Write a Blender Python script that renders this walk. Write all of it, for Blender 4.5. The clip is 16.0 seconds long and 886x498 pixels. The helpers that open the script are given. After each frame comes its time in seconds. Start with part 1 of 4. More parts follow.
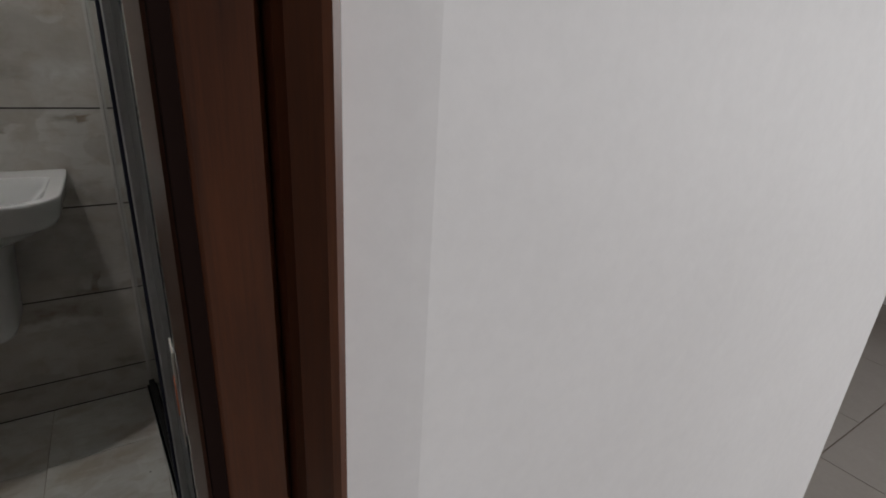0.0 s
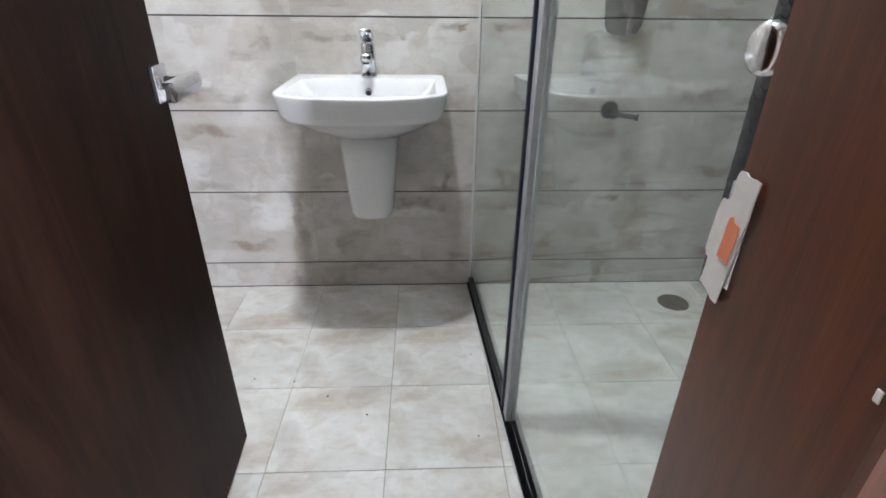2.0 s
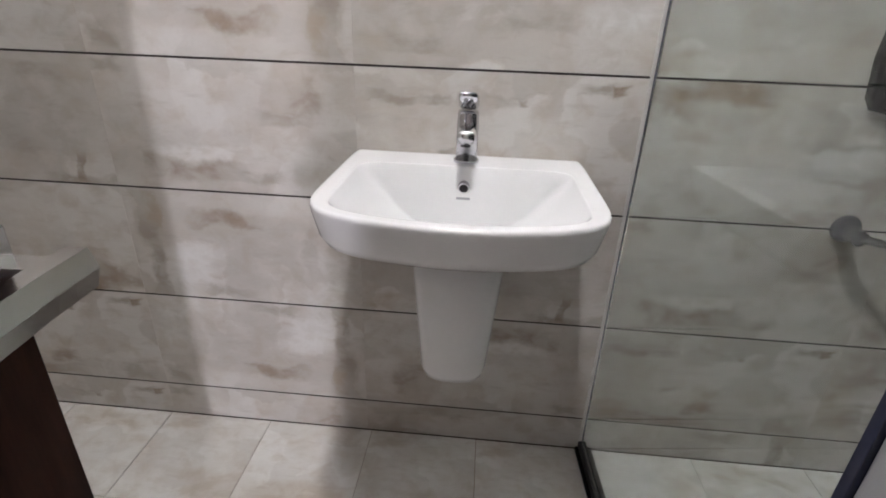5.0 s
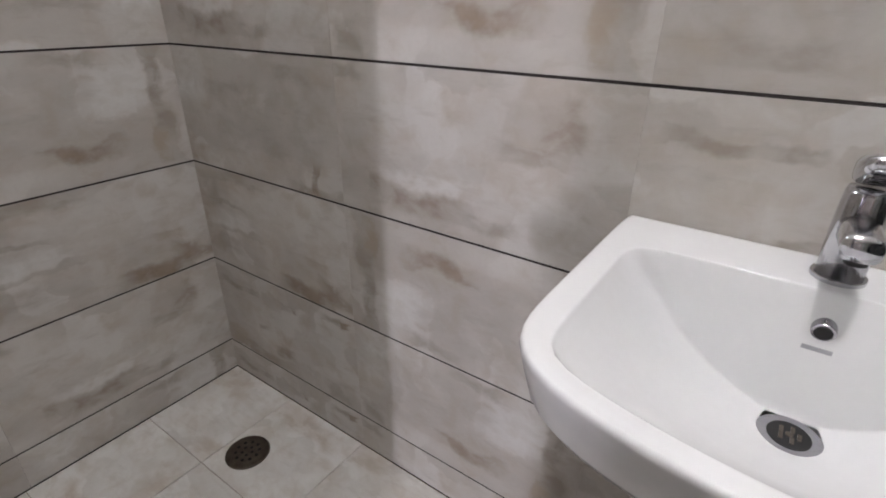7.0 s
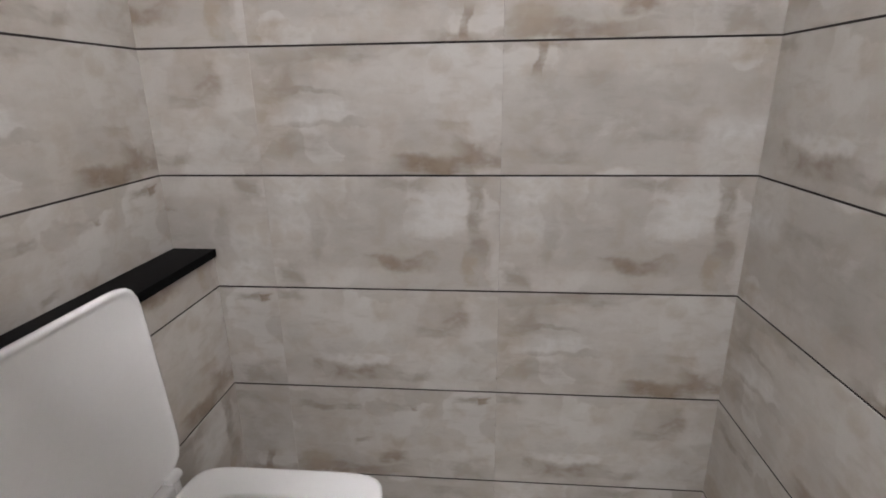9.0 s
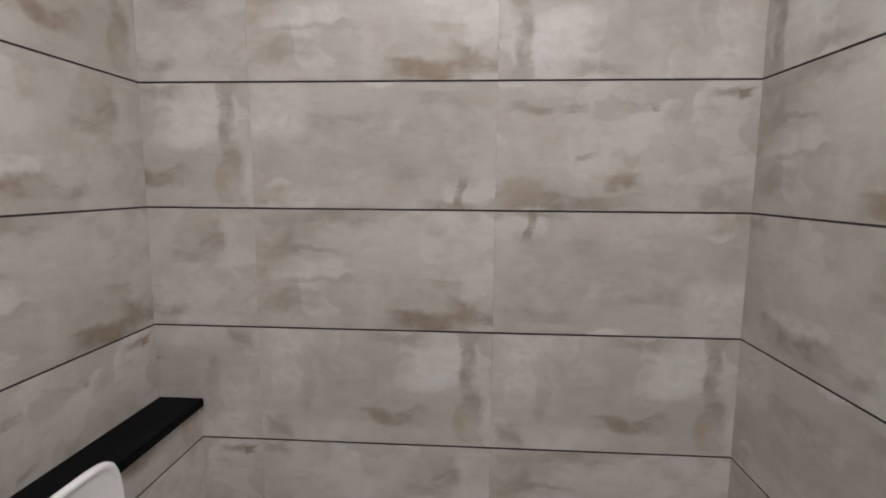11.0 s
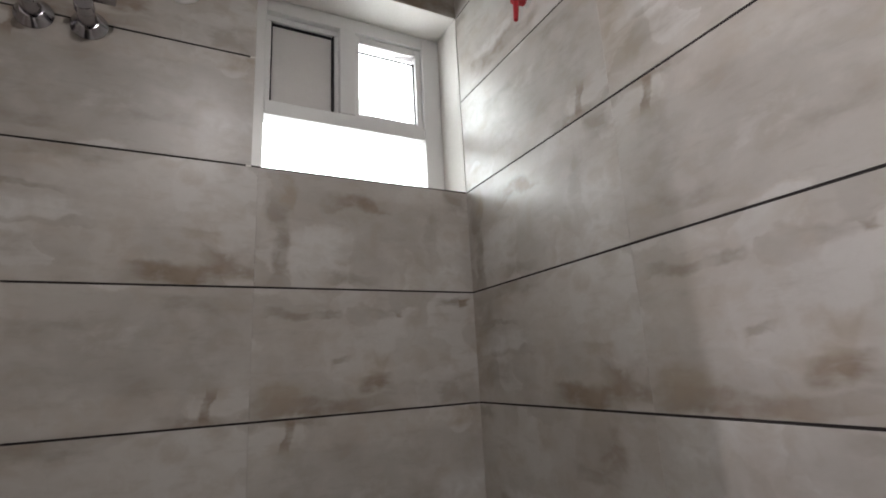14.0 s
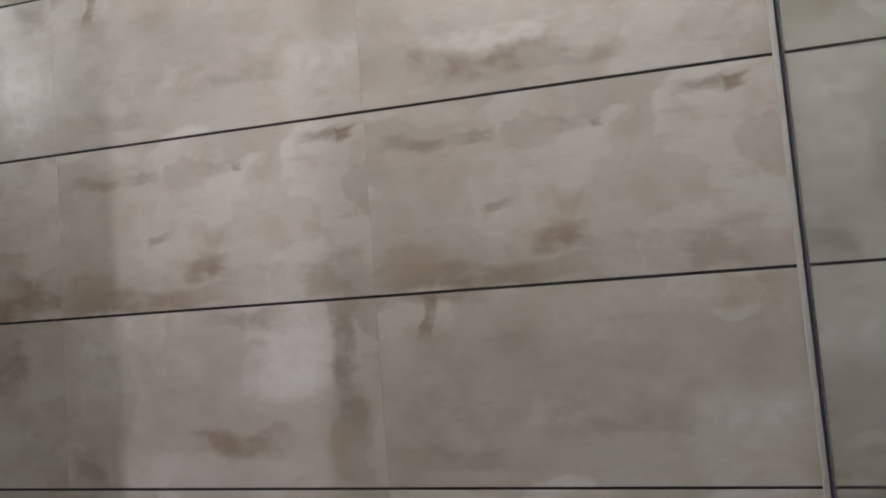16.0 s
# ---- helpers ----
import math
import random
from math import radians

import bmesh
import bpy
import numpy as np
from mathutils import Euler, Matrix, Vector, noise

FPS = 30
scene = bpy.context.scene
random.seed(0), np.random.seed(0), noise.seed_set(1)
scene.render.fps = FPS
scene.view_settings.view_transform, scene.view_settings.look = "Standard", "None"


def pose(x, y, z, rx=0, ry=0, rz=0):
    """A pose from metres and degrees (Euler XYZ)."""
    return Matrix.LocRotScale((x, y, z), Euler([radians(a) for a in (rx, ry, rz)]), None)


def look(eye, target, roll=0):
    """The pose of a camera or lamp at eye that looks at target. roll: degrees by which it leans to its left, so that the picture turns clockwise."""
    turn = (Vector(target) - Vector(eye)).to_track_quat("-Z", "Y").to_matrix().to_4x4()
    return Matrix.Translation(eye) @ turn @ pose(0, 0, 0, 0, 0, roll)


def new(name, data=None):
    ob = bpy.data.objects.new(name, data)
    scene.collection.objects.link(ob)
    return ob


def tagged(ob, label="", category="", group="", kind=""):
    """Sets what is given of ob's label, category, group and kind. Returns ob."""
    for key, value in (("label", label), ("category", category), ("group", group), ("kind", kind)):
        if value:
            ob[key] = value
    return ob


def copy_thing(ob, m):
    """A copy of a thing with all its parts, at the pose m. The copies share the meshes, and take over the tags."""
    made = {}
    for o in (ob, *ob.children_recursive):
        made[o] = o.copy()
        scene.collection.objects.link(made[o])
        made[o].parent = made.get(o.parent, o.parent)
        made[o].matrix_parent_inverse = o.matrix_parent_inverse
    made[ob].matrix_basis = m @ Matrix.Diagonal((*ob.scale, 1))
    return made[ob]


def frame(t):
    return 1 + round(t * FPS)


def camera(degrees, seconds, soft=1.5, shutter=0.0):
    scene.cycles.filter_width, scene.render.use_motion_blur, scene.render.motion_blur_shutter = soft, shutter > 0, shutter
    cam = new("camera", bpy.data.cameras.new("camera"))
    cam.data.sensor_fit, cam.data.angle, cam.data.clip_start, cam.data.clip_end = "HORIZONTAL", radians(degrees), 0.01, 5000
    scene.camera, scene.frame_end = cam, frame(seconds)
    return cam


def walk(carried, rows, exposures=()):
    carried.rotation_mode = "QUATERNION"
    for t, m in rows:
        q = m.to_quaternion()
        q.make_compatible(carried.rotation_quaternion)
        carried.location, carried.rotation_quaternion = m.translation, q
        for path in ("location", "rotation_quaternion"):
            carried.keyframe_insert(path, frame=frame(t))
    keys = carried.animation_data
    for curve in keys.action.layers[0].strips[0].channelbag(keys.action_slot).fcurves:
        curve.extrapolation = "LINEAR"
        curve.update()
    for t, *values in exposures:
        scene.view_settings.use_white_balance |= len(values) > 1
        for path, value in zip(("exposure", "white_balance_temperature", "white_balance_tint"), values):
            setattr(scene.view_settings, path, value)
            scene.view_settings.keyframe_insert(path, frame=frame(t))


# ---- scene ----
cam = camera(82.9, 16.0, 1.8)
PATH = [
    (0, (1.808, -1.883, 1.208), (2.841, -0.323, 0.502), 3.5),
    (0.5, (1.773, -1.852, 1.146), (2.418, -0.118, 0.387), 2.4),
    (1, (1.705, -1.872, 1.116), (2.035, -0.084, 0.286), 1.65),
    (1.5, (1.647, -1.852, 1.110), (1.820, -0.068, 0.221), 0.8),
    (2, (1.593, -1.790, 1.088), (1.670, -0.014, 0.171), 0.6),
    (2.5, (1.543, -1.674, 1.154), (1.613, 0.063, 0.166), 1.9),
    (3, (1.496, -1.582, 1.181), (1.648, 0.171, 0.229), 3.9),
    (5.5, (1.452, -0.961, 1.099), (1.13, 0.831, 0.271), 1.6),
    (6, (1.468, -0.847, 1.1), (0.922, 0.887, 0.265), 1.1),
    (6.5, (1.411, -0.784, 1.102), (0.678, 0.863, 0.236), 0.5),
    (7, (1.343, -0.709, 1.101), (0.309, 0.763, 0.228), 0.5),
    (7.5, (1.285, -0.65, 1.122), (-0.139, 0.428, 0.221), 0.0),
    (8, (1.227, -0.6, 1.131), (-0.496, -0.2, 0.196), -2.1),
    (8.5, (1.204, -0.598, 1.181), (-0.602, -0.658, 0.324), -2.9),
    (9, (1.209, -0.624, 1.206), (-0.691, -0.792, 0.605), -0.8),
    (9.5, (1.187, -0.622, 1.263), (-0.735, -0.777, 0.733), -0.4),
    (12, (1.225, -0.645, 1.389), (-0.772, -0.743, 1.429), 0.7),
    (12.5, (1.235, -0.644, 1.402), (-0.756, -0.676, 1.587), 0.3),
    (13, (1.236, -0.662, 1.423), (-0.727, -0.456, 1.743), -0.3),
    (13.5, (1.225, -0.684, 1.406), (-0.643, -0.126, 1.851), -2.1),
    (14, (1.225, -0.722, 1.404), (-0.503, 0.171, 1.867), -3.0),
    (14.5, (1.282, -0.727, 1.397), (-0.207, 0.533, 1.841), -3.2),
    (15, (1.336, -0.745, 1.369), (0.207, 0.862, 1.749), -3.1),
    (15.5, (1.411, -0.753, 1.35), (0.681, 1.093, 1.594), -3.2),
    (16, (1.425, -0.769, 1.334), (1.072, 1.197, 1.442), -4.5),
]
EXPOSURES = [(0, -0.42, 6550, 8), (0.5, 0.14, 6550, 8), (1, 0.85, 6400, 8), (1.5, 1.70, 6050, 8), (2, 2.0, 5850, 7), (3, 1.95, 5950, 8),
             (5.5, 1.42, 6350, 14), (6.5, 1.24, 6350, 14), (7.5, 1.45, 6300, 15), (8.5, 1.78, 6300, 14), (9.5, 1.68, 6300, 14), (12, 1.15, 6450, 14), (13, 0.56, 6500, 14), (14, 0.29, 6550, 14), (14.5, 0.29, 6600, 14), (15.5, 0.42, 6650, 14), (16, 0.52, 6650, 13)]
walk(cam, [(t, look(eye, target, roll)) for t, eye, target, roll in PATH], EXPOSURES)

# ---- world, lights ----
world = bpy.data.worlds.new("world")
scene.world = world
world.use_nodes = True
wn = world.node_tree.nodes
wl = world.node_tree.links
sky = wn.new("ShaderNodeTexSky")
sky.sky_type = "NISHITA"
sky.sun_disc = False
sky.sun_elevation = radians(48)
sky.sun_rotation = radians(200)
wl.new(sky.outputs[0], wn["Background"].inputs[0])
wn["Background"].inputs[1].default_value = 0.12


def area_lamp(name, m, sx, sy, watts, colour):
    data = bpy.data.lights.new(name, "AREA")
    data.shape, data.size, data.size_y = "RECTANGLE", sx, sy
    data.energy, data.color = watts, colour
    ob = new(name, data)
    ob.matrix_world = m
    return ob


# daylight standing in the bathroom window and the south bedroom window, an added side fill, and the ceiling lamp's glow
area_lamp("window_daylight", look((-0.30, -0.33, 2.22), (1.0, -0.75, 1.75)), 0.52, 0.50, 4.5, (0.95, 0.98, 1.0))
area_lamp("bedroom_daylight", look((3.90, -6.16, 1.45), (1.4, -0.8, 1.0)), 0.17, 1.3, 62, (0.94, 0.91, 1.0))
# added fill from an unseen east opening, brightens the plaster by the door
area_lamp("bedroom_side_daylight", look((5.17, -4.0, 1.45), (2.0, -4.0, 1.3)), 1.1, 1.2, 85, (0.96, 0.97, 1.0))
area_lamp("ceiling_glow", look((1.38, -0.70, 2.655), (1.38, -0.70, 0)), 0.11, 0.11, 10.3, (1.0, 0.975, 0.955))


# ---- materials ----
def mat(name, rgb=(0.8, 0.8, 0.8), rough=0.5, metal=0.0):
    m = bpy.data.materials.new(name)
    m.use_nodes = True
    b = m.node_tree.nodes["Principled BSDF"]
    b.inputs["Base Color"].default_value = (*rgb, 1)
    b.inputs["Roughness"].default_value = rough
    b.inputs["Metallic"].default_value = metal
    return m


class Graph:
    def __init__(self, m):
        self.t = m.node_tree
        self.b = self.t.nodes["Principled BSDF"]

    def node(self, kind, **inputs):
        n = self.t.nodes.new(kind)
        for k, v in inputs.items():
            self.put(n, k.replace("_", " "), v)
        return n

    def put(self, n, key, v):
        if isinstance(v, bpy.types.NodeSocket):
            self.t.links.new(v, n.inputs[key])
        else:
            n.inputs[key].default_value = v

    def math(self, op, a, b=0.0):
        n = self.t.nodes.new("ShaderNodeMath")
        n.operation = op
        self.put(n, 0, a)
        self.put(n, 1, b)
        return n.outputs[0]

    def vec(self, op, a, b):
        n = self.t.nodes.new("ShaderNodeVectorMath")
        n.operation = op
        self.put(n, 0, a)
        self.put(n, 1, b)
        return n.outputs[0]

    def noise(self, v, scale, detail=4.0, rough=0.55, distort=0.0):
        n = self.node("ShaderNodeTexNoise", Vector=v, Scale=scale, Detail=detail, Roughness=rough, Distortion=distort)
        return n.outputs["Fac"]

    def ramp(self, fac, stops):
        n = self.t.nodes.new("ShaderNodeValToRGB")
        self.put(n, "Fac", fac)
        e = n.color_ramp.elements
        while len(e) < len(stops):
            e.new(0.5)
        for el, (p, c) in zip(e, stops):
            el.position = p
            el.color = (*c, 1) if isinstance(c, tuple) else (c, c, c, 1)
        return n.outputs["Color"]

    def mix(self, fac, a, b, mode="MIX"):
        n = self.t.nodes.new("ShaderNodeMix")
        n.data_type, n.blend_type = "RGBA", mode
        self.put(n, 0, fac)
        for k, v in ((6, a), (7, b)):
            if isinstance(v, tuple):
                v = (*v, 1)
            self.put(n, k, v)
        return n.outputs[2]

    def bump(self, height, strength, distance=0.002):
        n = self.node("ShaderNodeBump", Height=height, Strength=strength, Distance=distance)
        self.put(self.b, "Normal", n.outputs[0])


W, H = 0.59, 0.30  # a full wall tile
WHITE, PALE, GREY, TAUPE, TAN, BROWN = (0.640, 0.628, 0.606), (0.565, 0.540, 0.508), (0.415, 0.393, 0.362), (0.300, 0.262, 0.223), (0.385, 0.322, 0.252), (0.200, 0.136, 0.084)


def washed_tile(name, strokes, offset, size, base=(0.448, 0.417, 0.381), other=(0.540, 0.513, 0.478), rough=0.27):
    """Rust-washed cement print: broad brush strokes (centre, half size, colour, strength) over a mottled ground."""
    m = mat(name)
    g = Graph(m)
    uv = g.node("ShaderNodeTexCoord").outputs["UV"]
    rnd = g.node("ShaderNodeObjectInfo").outputs["Random"]
    v = g.vec("ADD", uv, (offset * 3.17, offset * 5.3, offset * 1.9))
    centred = g.vec("SUBTRACT", g.node("ShaderNodeTexNoise", Vector=v, Scale=10.0, Detail=4.0, Roughness=0.56).outputs["Color"], (0.5, 0.5, 0.5))
    p = g.vec("ADD", uv, g.vec("MULTIPLY", centred, (0.085, 0.070, 0.0)))
    cloud = g.noise(g.vec("MULTIPLY", v, (1.0, 1.5, 1.0)), 6.0, 4, 0.55, 0.3)
    blot = g.noise(g.vec("MULTIPLY", v, (1.0, 1.25, 1.0)), 17.0, 3, 0.55, 0.4)
    brush = g.noise(g.vec("MULTIPLY", v, (1.0, 4.5, 1.0)), 11.0, 5, 0.6, 0.2)
    grain = g.noise(v, 95.0, 5, 0.75)
    block = g.t.nodes.new("ShaderNodeTexVoronoi")
    block.distance, block.feature = "CHEBYCHEV", "SMOOTH_F1"
    g.put(block, "Vector", g.vec("ADD", v, g.vec("MULTIPLY", centred, (0.10, 0.10, 0.0))))
    g.put(block, "Scale", 9.0)
    g.put(block, "Smoothness", 0.25)
    patch = g.node("ShaderNodeSeparateColor", Color=block.outputs["Color"]).outputs[0]
    col = g.mix(g.ramp(cloud, [(0.38, 0.0), (0.60, 1.0)]), base, other)
    col = g.mix(g.math("MULTIPLY", g.ramp(patch, [(0.30, 1.0), (0.48, 0.0)]), 0.42), col, GREY)
    col = g.mix(g.math("MULTIPLY", g.ramp(patch, [(0.60, 0.0), (0.78, 1.0)]), 0.46), col, WHITE)
    gaps = g.ramp(g.math("ADD", g.math("MULTIPLY", blot, 0.75), g.math("MULTIPLY", brush, 0.25)), [(0.38, 0.35), (0.55, 1.0)])
    for cx, cy, hx, hy, colour, strength in strokes:
        sx, sy = 1 / (hx * size[0]), 1 / (hy * size[1])
        n = g.t.nodes.new("ShaderNodeVectorMath")
        n.operation = "MULTIPLY_ADD"
        g.put(n, 0, p)
        n.inputs[1].default_value = (sx, sy, 0)
        n.inputs[2].default_value = (-cx / hx, -cy / hy, 0)
        a = g.t.nodes.new("ShaderNodeVectorMath")
        a.operation = "ABSOLUTE"
        g.put(a, 0, n.outputs[0])
        sep = g.node("ShaderNodeSeparateXYZ", Vector=a.outputs[0])
        far = g.math("MAXIMUM", sep.outputs[0], sep.outputs[1])
        r = g.t.nodes.new("ShaderNodeMapRange")
        r.interpolation_type = "SMOOTHSTEP"
        g.put(r, 0, far)
        r.inputs[1].default_value, r.inputs[2].default_value = (0.50, 1.55)
        r.inputs[3].default_value, r.inputs[4].default_value = (min(1.0, strength * 1.1), 0.0)
        col = g.mix(g.math("MULTIPLY", r.outputs[0], gaps), col, colour)
    wash = g.noise(g.vec("MULTIPLY", v, (1.0, 1.3, 1.0)), 9.0, 3, 0.5, 0.6)
    col = g.mix(g.math("MULTIPLY", g.ramp(wash, [(0.48, 0.0), (0.72, 1.0)]), 0.30), col, TAN)
    col = g.mix(g.math("MULTIPLY", g.ramp(blot, [(0.50, 0.0), (0.68, 1.0)]), 0.36), col, TAN)
    col = g.mix(g.math("MULTIPLY", g.ramp(brush, [(0.56, 0.0), (0.72, 1.0)]), 0.22), col, TAUPE)
    col = g.mix(g.math("MULTIPLY", g.ramp(grain, [(0.48, 0.0), (0.75, 1.0)]), 0.10), col, TAUPE)
    tone = g.math("ADD", 0.965, g.math("MULTIPLY", rnd, 0.07))
    col = g.mix(1.0, col, g.node("ShaderNodeCombineColor", Red=tone, Green=tone, Blue=tone).outputs[0], "MULTIPLY")
    g.put(g.b, "Base Color", col)
    g.put(g.b, "Roughness", g.math("ADD", rough, g.math("MULTIPLY", cloud, 0.16)))
    g.bump(g.math("ADD", g.math("MULTIPLY", blot, 0.5), g.math("MULTIPLY", grain, 0.5)), 0.10, 0.001)
    return m


def wood_material(name, a, b, rough, axis_scale):
    m = mat(name)
    g = Graph(m)
    co = g.node("ShaderNodeTexCoord").outputs["Object"]
    v = g.vec("MULTIPLY", co, axis_scale)
    fig = g.noise(v, 2.2, 7, 0.65, 1.2)
    fine = g.noise(g.vec("MULTIPLY", v, (4.0, 4.0, 1.5)), 6.0, 5, 0.7, 0.3)
    f = g.math("ADD", g.math("MULTIPLY", fig, 0.65), g.math("MULTIPLY", fine, 0.35))
    g.put(g.b, "Base Color", g.ramp(f, [(0.32, a), (0.62, b)]))
    g.put(g.b, "Roughness", g.math("ADD", rough, g.math("MULTIPLY", fine, 0.18)))
    g.bump(fine, 0.12, 0.0008)
    return m


def noisy_material(name, a, b, rough, scale, bump=0.1, metal=0.0):
    m = mat(name, a, rough, metal)
    g = Graph(m)
    co = g.node("ShaderNodeTexCoord").outputs["Object"]
    big = g.noise(co, scale, 4, 0.6)
    small = g.noise(co, scale * 18, 4, 0.7)
    f = g.math("ADD", g.math("MULTIPLY", big, 0.6), g.math("MULTIPLY", small, 0.4))
    g.put(g.b, "Base Color", g.ramp(f, [(0.35, a), (0.65, b)]))
    g.put(g.b, "Roughness", g.math("ADD", rough - 0.05, g.math("MULTIPLY", big, 0.1)))
    g.bump(small, bump, 0.001)
    return m


# the wall tile's printed designs; walls repeat them, some turned end for end
PRINTS = {
    "streaked": washed_tile("streaked_cement_tile", [
        (0.70, 0.62, 0.30, 0.26, PALE, 0.75), (0.06, 0.45, 0.07, 0.30, TAN, 0.65), (0.11, 0.75, 0.06, 0.15, TAUPE, 0.60), (0.35, 0.93, 0.14, 0.05, TAUPE, 0.75),
        (0.26, 0.49, 0.14, 0.07, WHITE, 0.95), (0.25, 0.64, 0.11, 0.022, TAUPE, 0.75), (0.29, 0.40, 0.13, 0.022, TAUPE, 0.60), (0.20, 0.25, 0.10, 0.07, TAUPE, 0.40),
        (0.20, 0.06, 0.20, 0.06, PALE, 0.70), (0.71, 0.085, 0.13, 0.06, BROWN, 0.75), (0.91, 0.17, 0.09, 0.10, BROWN, 0.62), (0.82, 0.36, 0.06, 0.04, TAN, 0.55)], 1, (W, H)),
    "clouded": washed_tile("clouded_cement_tile", [
        (0.60, 0.50, 0.38, 0.26, GREY, 0.85), (0.10, 0.80, 0.11, 0.20, WHITE, 0.95), (0.78, 0.84, 0.09, 0.055, TAUPE, 0.55), (0.36, 0.70, 0.12, 0.05, TAUPE, 0.40),
        (0.62, 0.30, 0.06, 0.10, TAUPE, 0.35), (0.07, 0.09, 0.06, 0.07, TAN, 0.75), (0.875, 0.14, 0.014, 0.10, BROWN, 0.75), (0.86, 0.035, 0.13, 0.04, BROWN, 0.50),
        (0.35, 0.12, 0.20, 0.08, PALE, 0.60), (0.95, 0.25, 0.04, 0.15, PALE, 0.55)], 2, (W, H)),
    "dashed": washed_tile("dashed_cement_tile", [
        (0.45, 0.50, 0.42, 0.22, PALE, 0.60), (0.15, 0.77, 0.075, 0.035, TAUPE, 0.90), (0.295, 0.785, 0.045, 0.035, TAUPE, 0.85), (0.57, 0.80, 0.055, 0.035, TAUPE, 0.70),
        (0.615, 0.785, 0.016, 0.026, BROWN, 0.90), (0.87, 0.90, 0.055, 0.035, TAUPE, 0.80), (0.935, 0.885, 0.016, 0.030, BROWN, 0.95), (0.35, 0.42, 0.03, 0.022, TAUPE, 0.60),
        (0.52, 0.23, 0.055, 0.055, BROWN, 0.70), (0.27, 0.075, 0.23, 0.05, BROWN, 0.55), (0.10, 0.14, 0.06, 0.08, TAN, 0.65), (0.82, 0.12, 0.13, 0.10, TAUPE, 0.60), (0.52, 0.36, 0.03, 0.10, TAN, 0.45)], 3, (W, H)),
    "blotched": washed_tile("blotched_cement_tile", [
        (0.45, 0.55, 0.20, 0.25, GREY, 0.60), (0.76, 0.70, 0.09, 0.17, WHITE, 0.95), (0.90, 0.62, 0.035, 0.32, TAUPE, 0.85), (0.57, 0.24, 0.12, 0.065, BROWN, 0.70),
        (0.60, 0.92, 0.09, 0.035, TAUPE, 0.65), (0.12, 0.72, 0.10, 0.20, WHITE, 0.60), (0.08, 0.12, 0.045, 0.08, TAUPE, 0.70), (0.88, 0.17, 0.02, 0.13, TAN, 0.80),
        (0.20, 0.50, 0.025, 0.25, TAUPE, 0.40), (0.98, 0.40, 0.02, 0.30, PALE, 0.60), (0.30, 0.10, 0.14, 0.06, PALE, 0.60)], 4, (W, H)),
    "flecked": washed_tile("flecked_cement_tile", [
        (0.30, 0.60, 0.26, 0.26, PALE, 0.70), (0.80, 0.76, 0.055, 0.12, BROWN, 0.55), (0.72, 0.60, 0.09, 0.06, TAUPE, 0.55), (0.36, 0.31, 0.17, 0.05, WHITE, 0.85),
        (0.34, 0.17, 0.14, 0.07, BROWN, 0.60), (0.17, 0.22, 0.03, 0.06, BROWN, 0.60), (0.62, 0.13, 0.08, 0.045, TAUPE, 0.65), (0.08, 0.55, 0.06, 0.12, GREY, 0.55),
        (0.90, 0.30, 0.08, 0.16, GREY, 0.50), (0.06, 0.93, 0.05, 0.04, TAUPE, 0.60), (0.50, 0.80, 0.04, 0.10, TAN, 0.40)], 5, (W, H)),
}
FLOOR_BASE, FLOOR_PALE = (0.53, 0.515, 0.478), (0.625, 0.615, 0.585)
FLOOR_PRINTS = [
    washed_tile("washed_floor_tile", [(0.5, 0.5, 0.40, 0.34, WHITE, 0.55), (0.80, 0.20, 0.22, 0.11, TAN, 0.55), (0.20, 0.86, 0.17, 0.09, TAN, 0.50)], 7, (0.30, 0.30), FLOOR_BASE, FLOOR_PALE, 0.24),
    washed_tile("smudged_floor_tile", [(0.35, 0.60, 0.28, 0.30, WHITE, 0.60), (0.55, 0.15, 0.40, 0.09, TAN, 0.60), (0.88, 0.62, 0.09, 0.25, TAN, 0.40)], 8, (0.30, 0.30), FLOOR_BASE, FLOOR_PALE, 0.24),
    washed_tile("banded_floor_tile", [(0.5, 0.35, 0.42, 0.26, WHITE, 0.55), (0.45, 0.83, 0.36, 0.12, TAN, 0.62), (0.10, 0.30, 0.08, 0.20, TAUPE, 0.30)], 9, (0.30, 0.30), FLOOR_BASE, FLOOR_PALE, 0.24),
]
M_GROUT = noisy_material("dark_grout", (0.018, 0.014, 0.013), (0.03, 0.024, 0.022), 0.85, 30, 0.2)
M_GROUT_PALE = noisy_material("pale_grout", (0.22, 0.178, 0.135), (0.31, 0.255, 0.195), 0.85, 30, 0.2)
M_PLASTER = noisy_material("white_painted_plaster", (0.74, 0.73, 0.715), (0.80, 0.79, 0.775), 0.6, 3, 0.12)
# invented dark tone for unseen bedroom surfaces, limits light bounced through the doorway
M_MUTED = noisy_material("bounce_cutting_taupe", (0.16, 0.145, 0.13), (0.20, 0.18, 0.165), 0.7, 3, 0.1)
M_CEIL = noisy_material("white_ceiling_paint", (0.78, 0.775, 0.76), (0.82, 0.815, 0.80), 0.7, 2, 0.1)
M_REVEAL = noisy_material("cream_window_reveal_plaster", (0.72, 0.69, 0.65), (0.80, 0.78, 0.74), 0.55, 6, 0.2)
M_DOOR = wood_material("dark_walnut_laminate", (0.0030, 0.0013, 0.0009), (0.0215, 0.0098, 0.0064), 0.40, (7, 7, 0.9))
M_DOOR.node_tree.nodes["Principled BSDF"].inputs["Specular IOR Level"].default_value = 0.06
M_JAMB = wood_material("polished_mahogany", (0.030, 0.0085, 0.0030), (0.130, 0.0395, 0.0125), 0.36, (12, 12, 1.0))
M_JAMB.node_tree.nodes["Principled BSDF"].inputs["Coat Weight"].default_value = 0.3
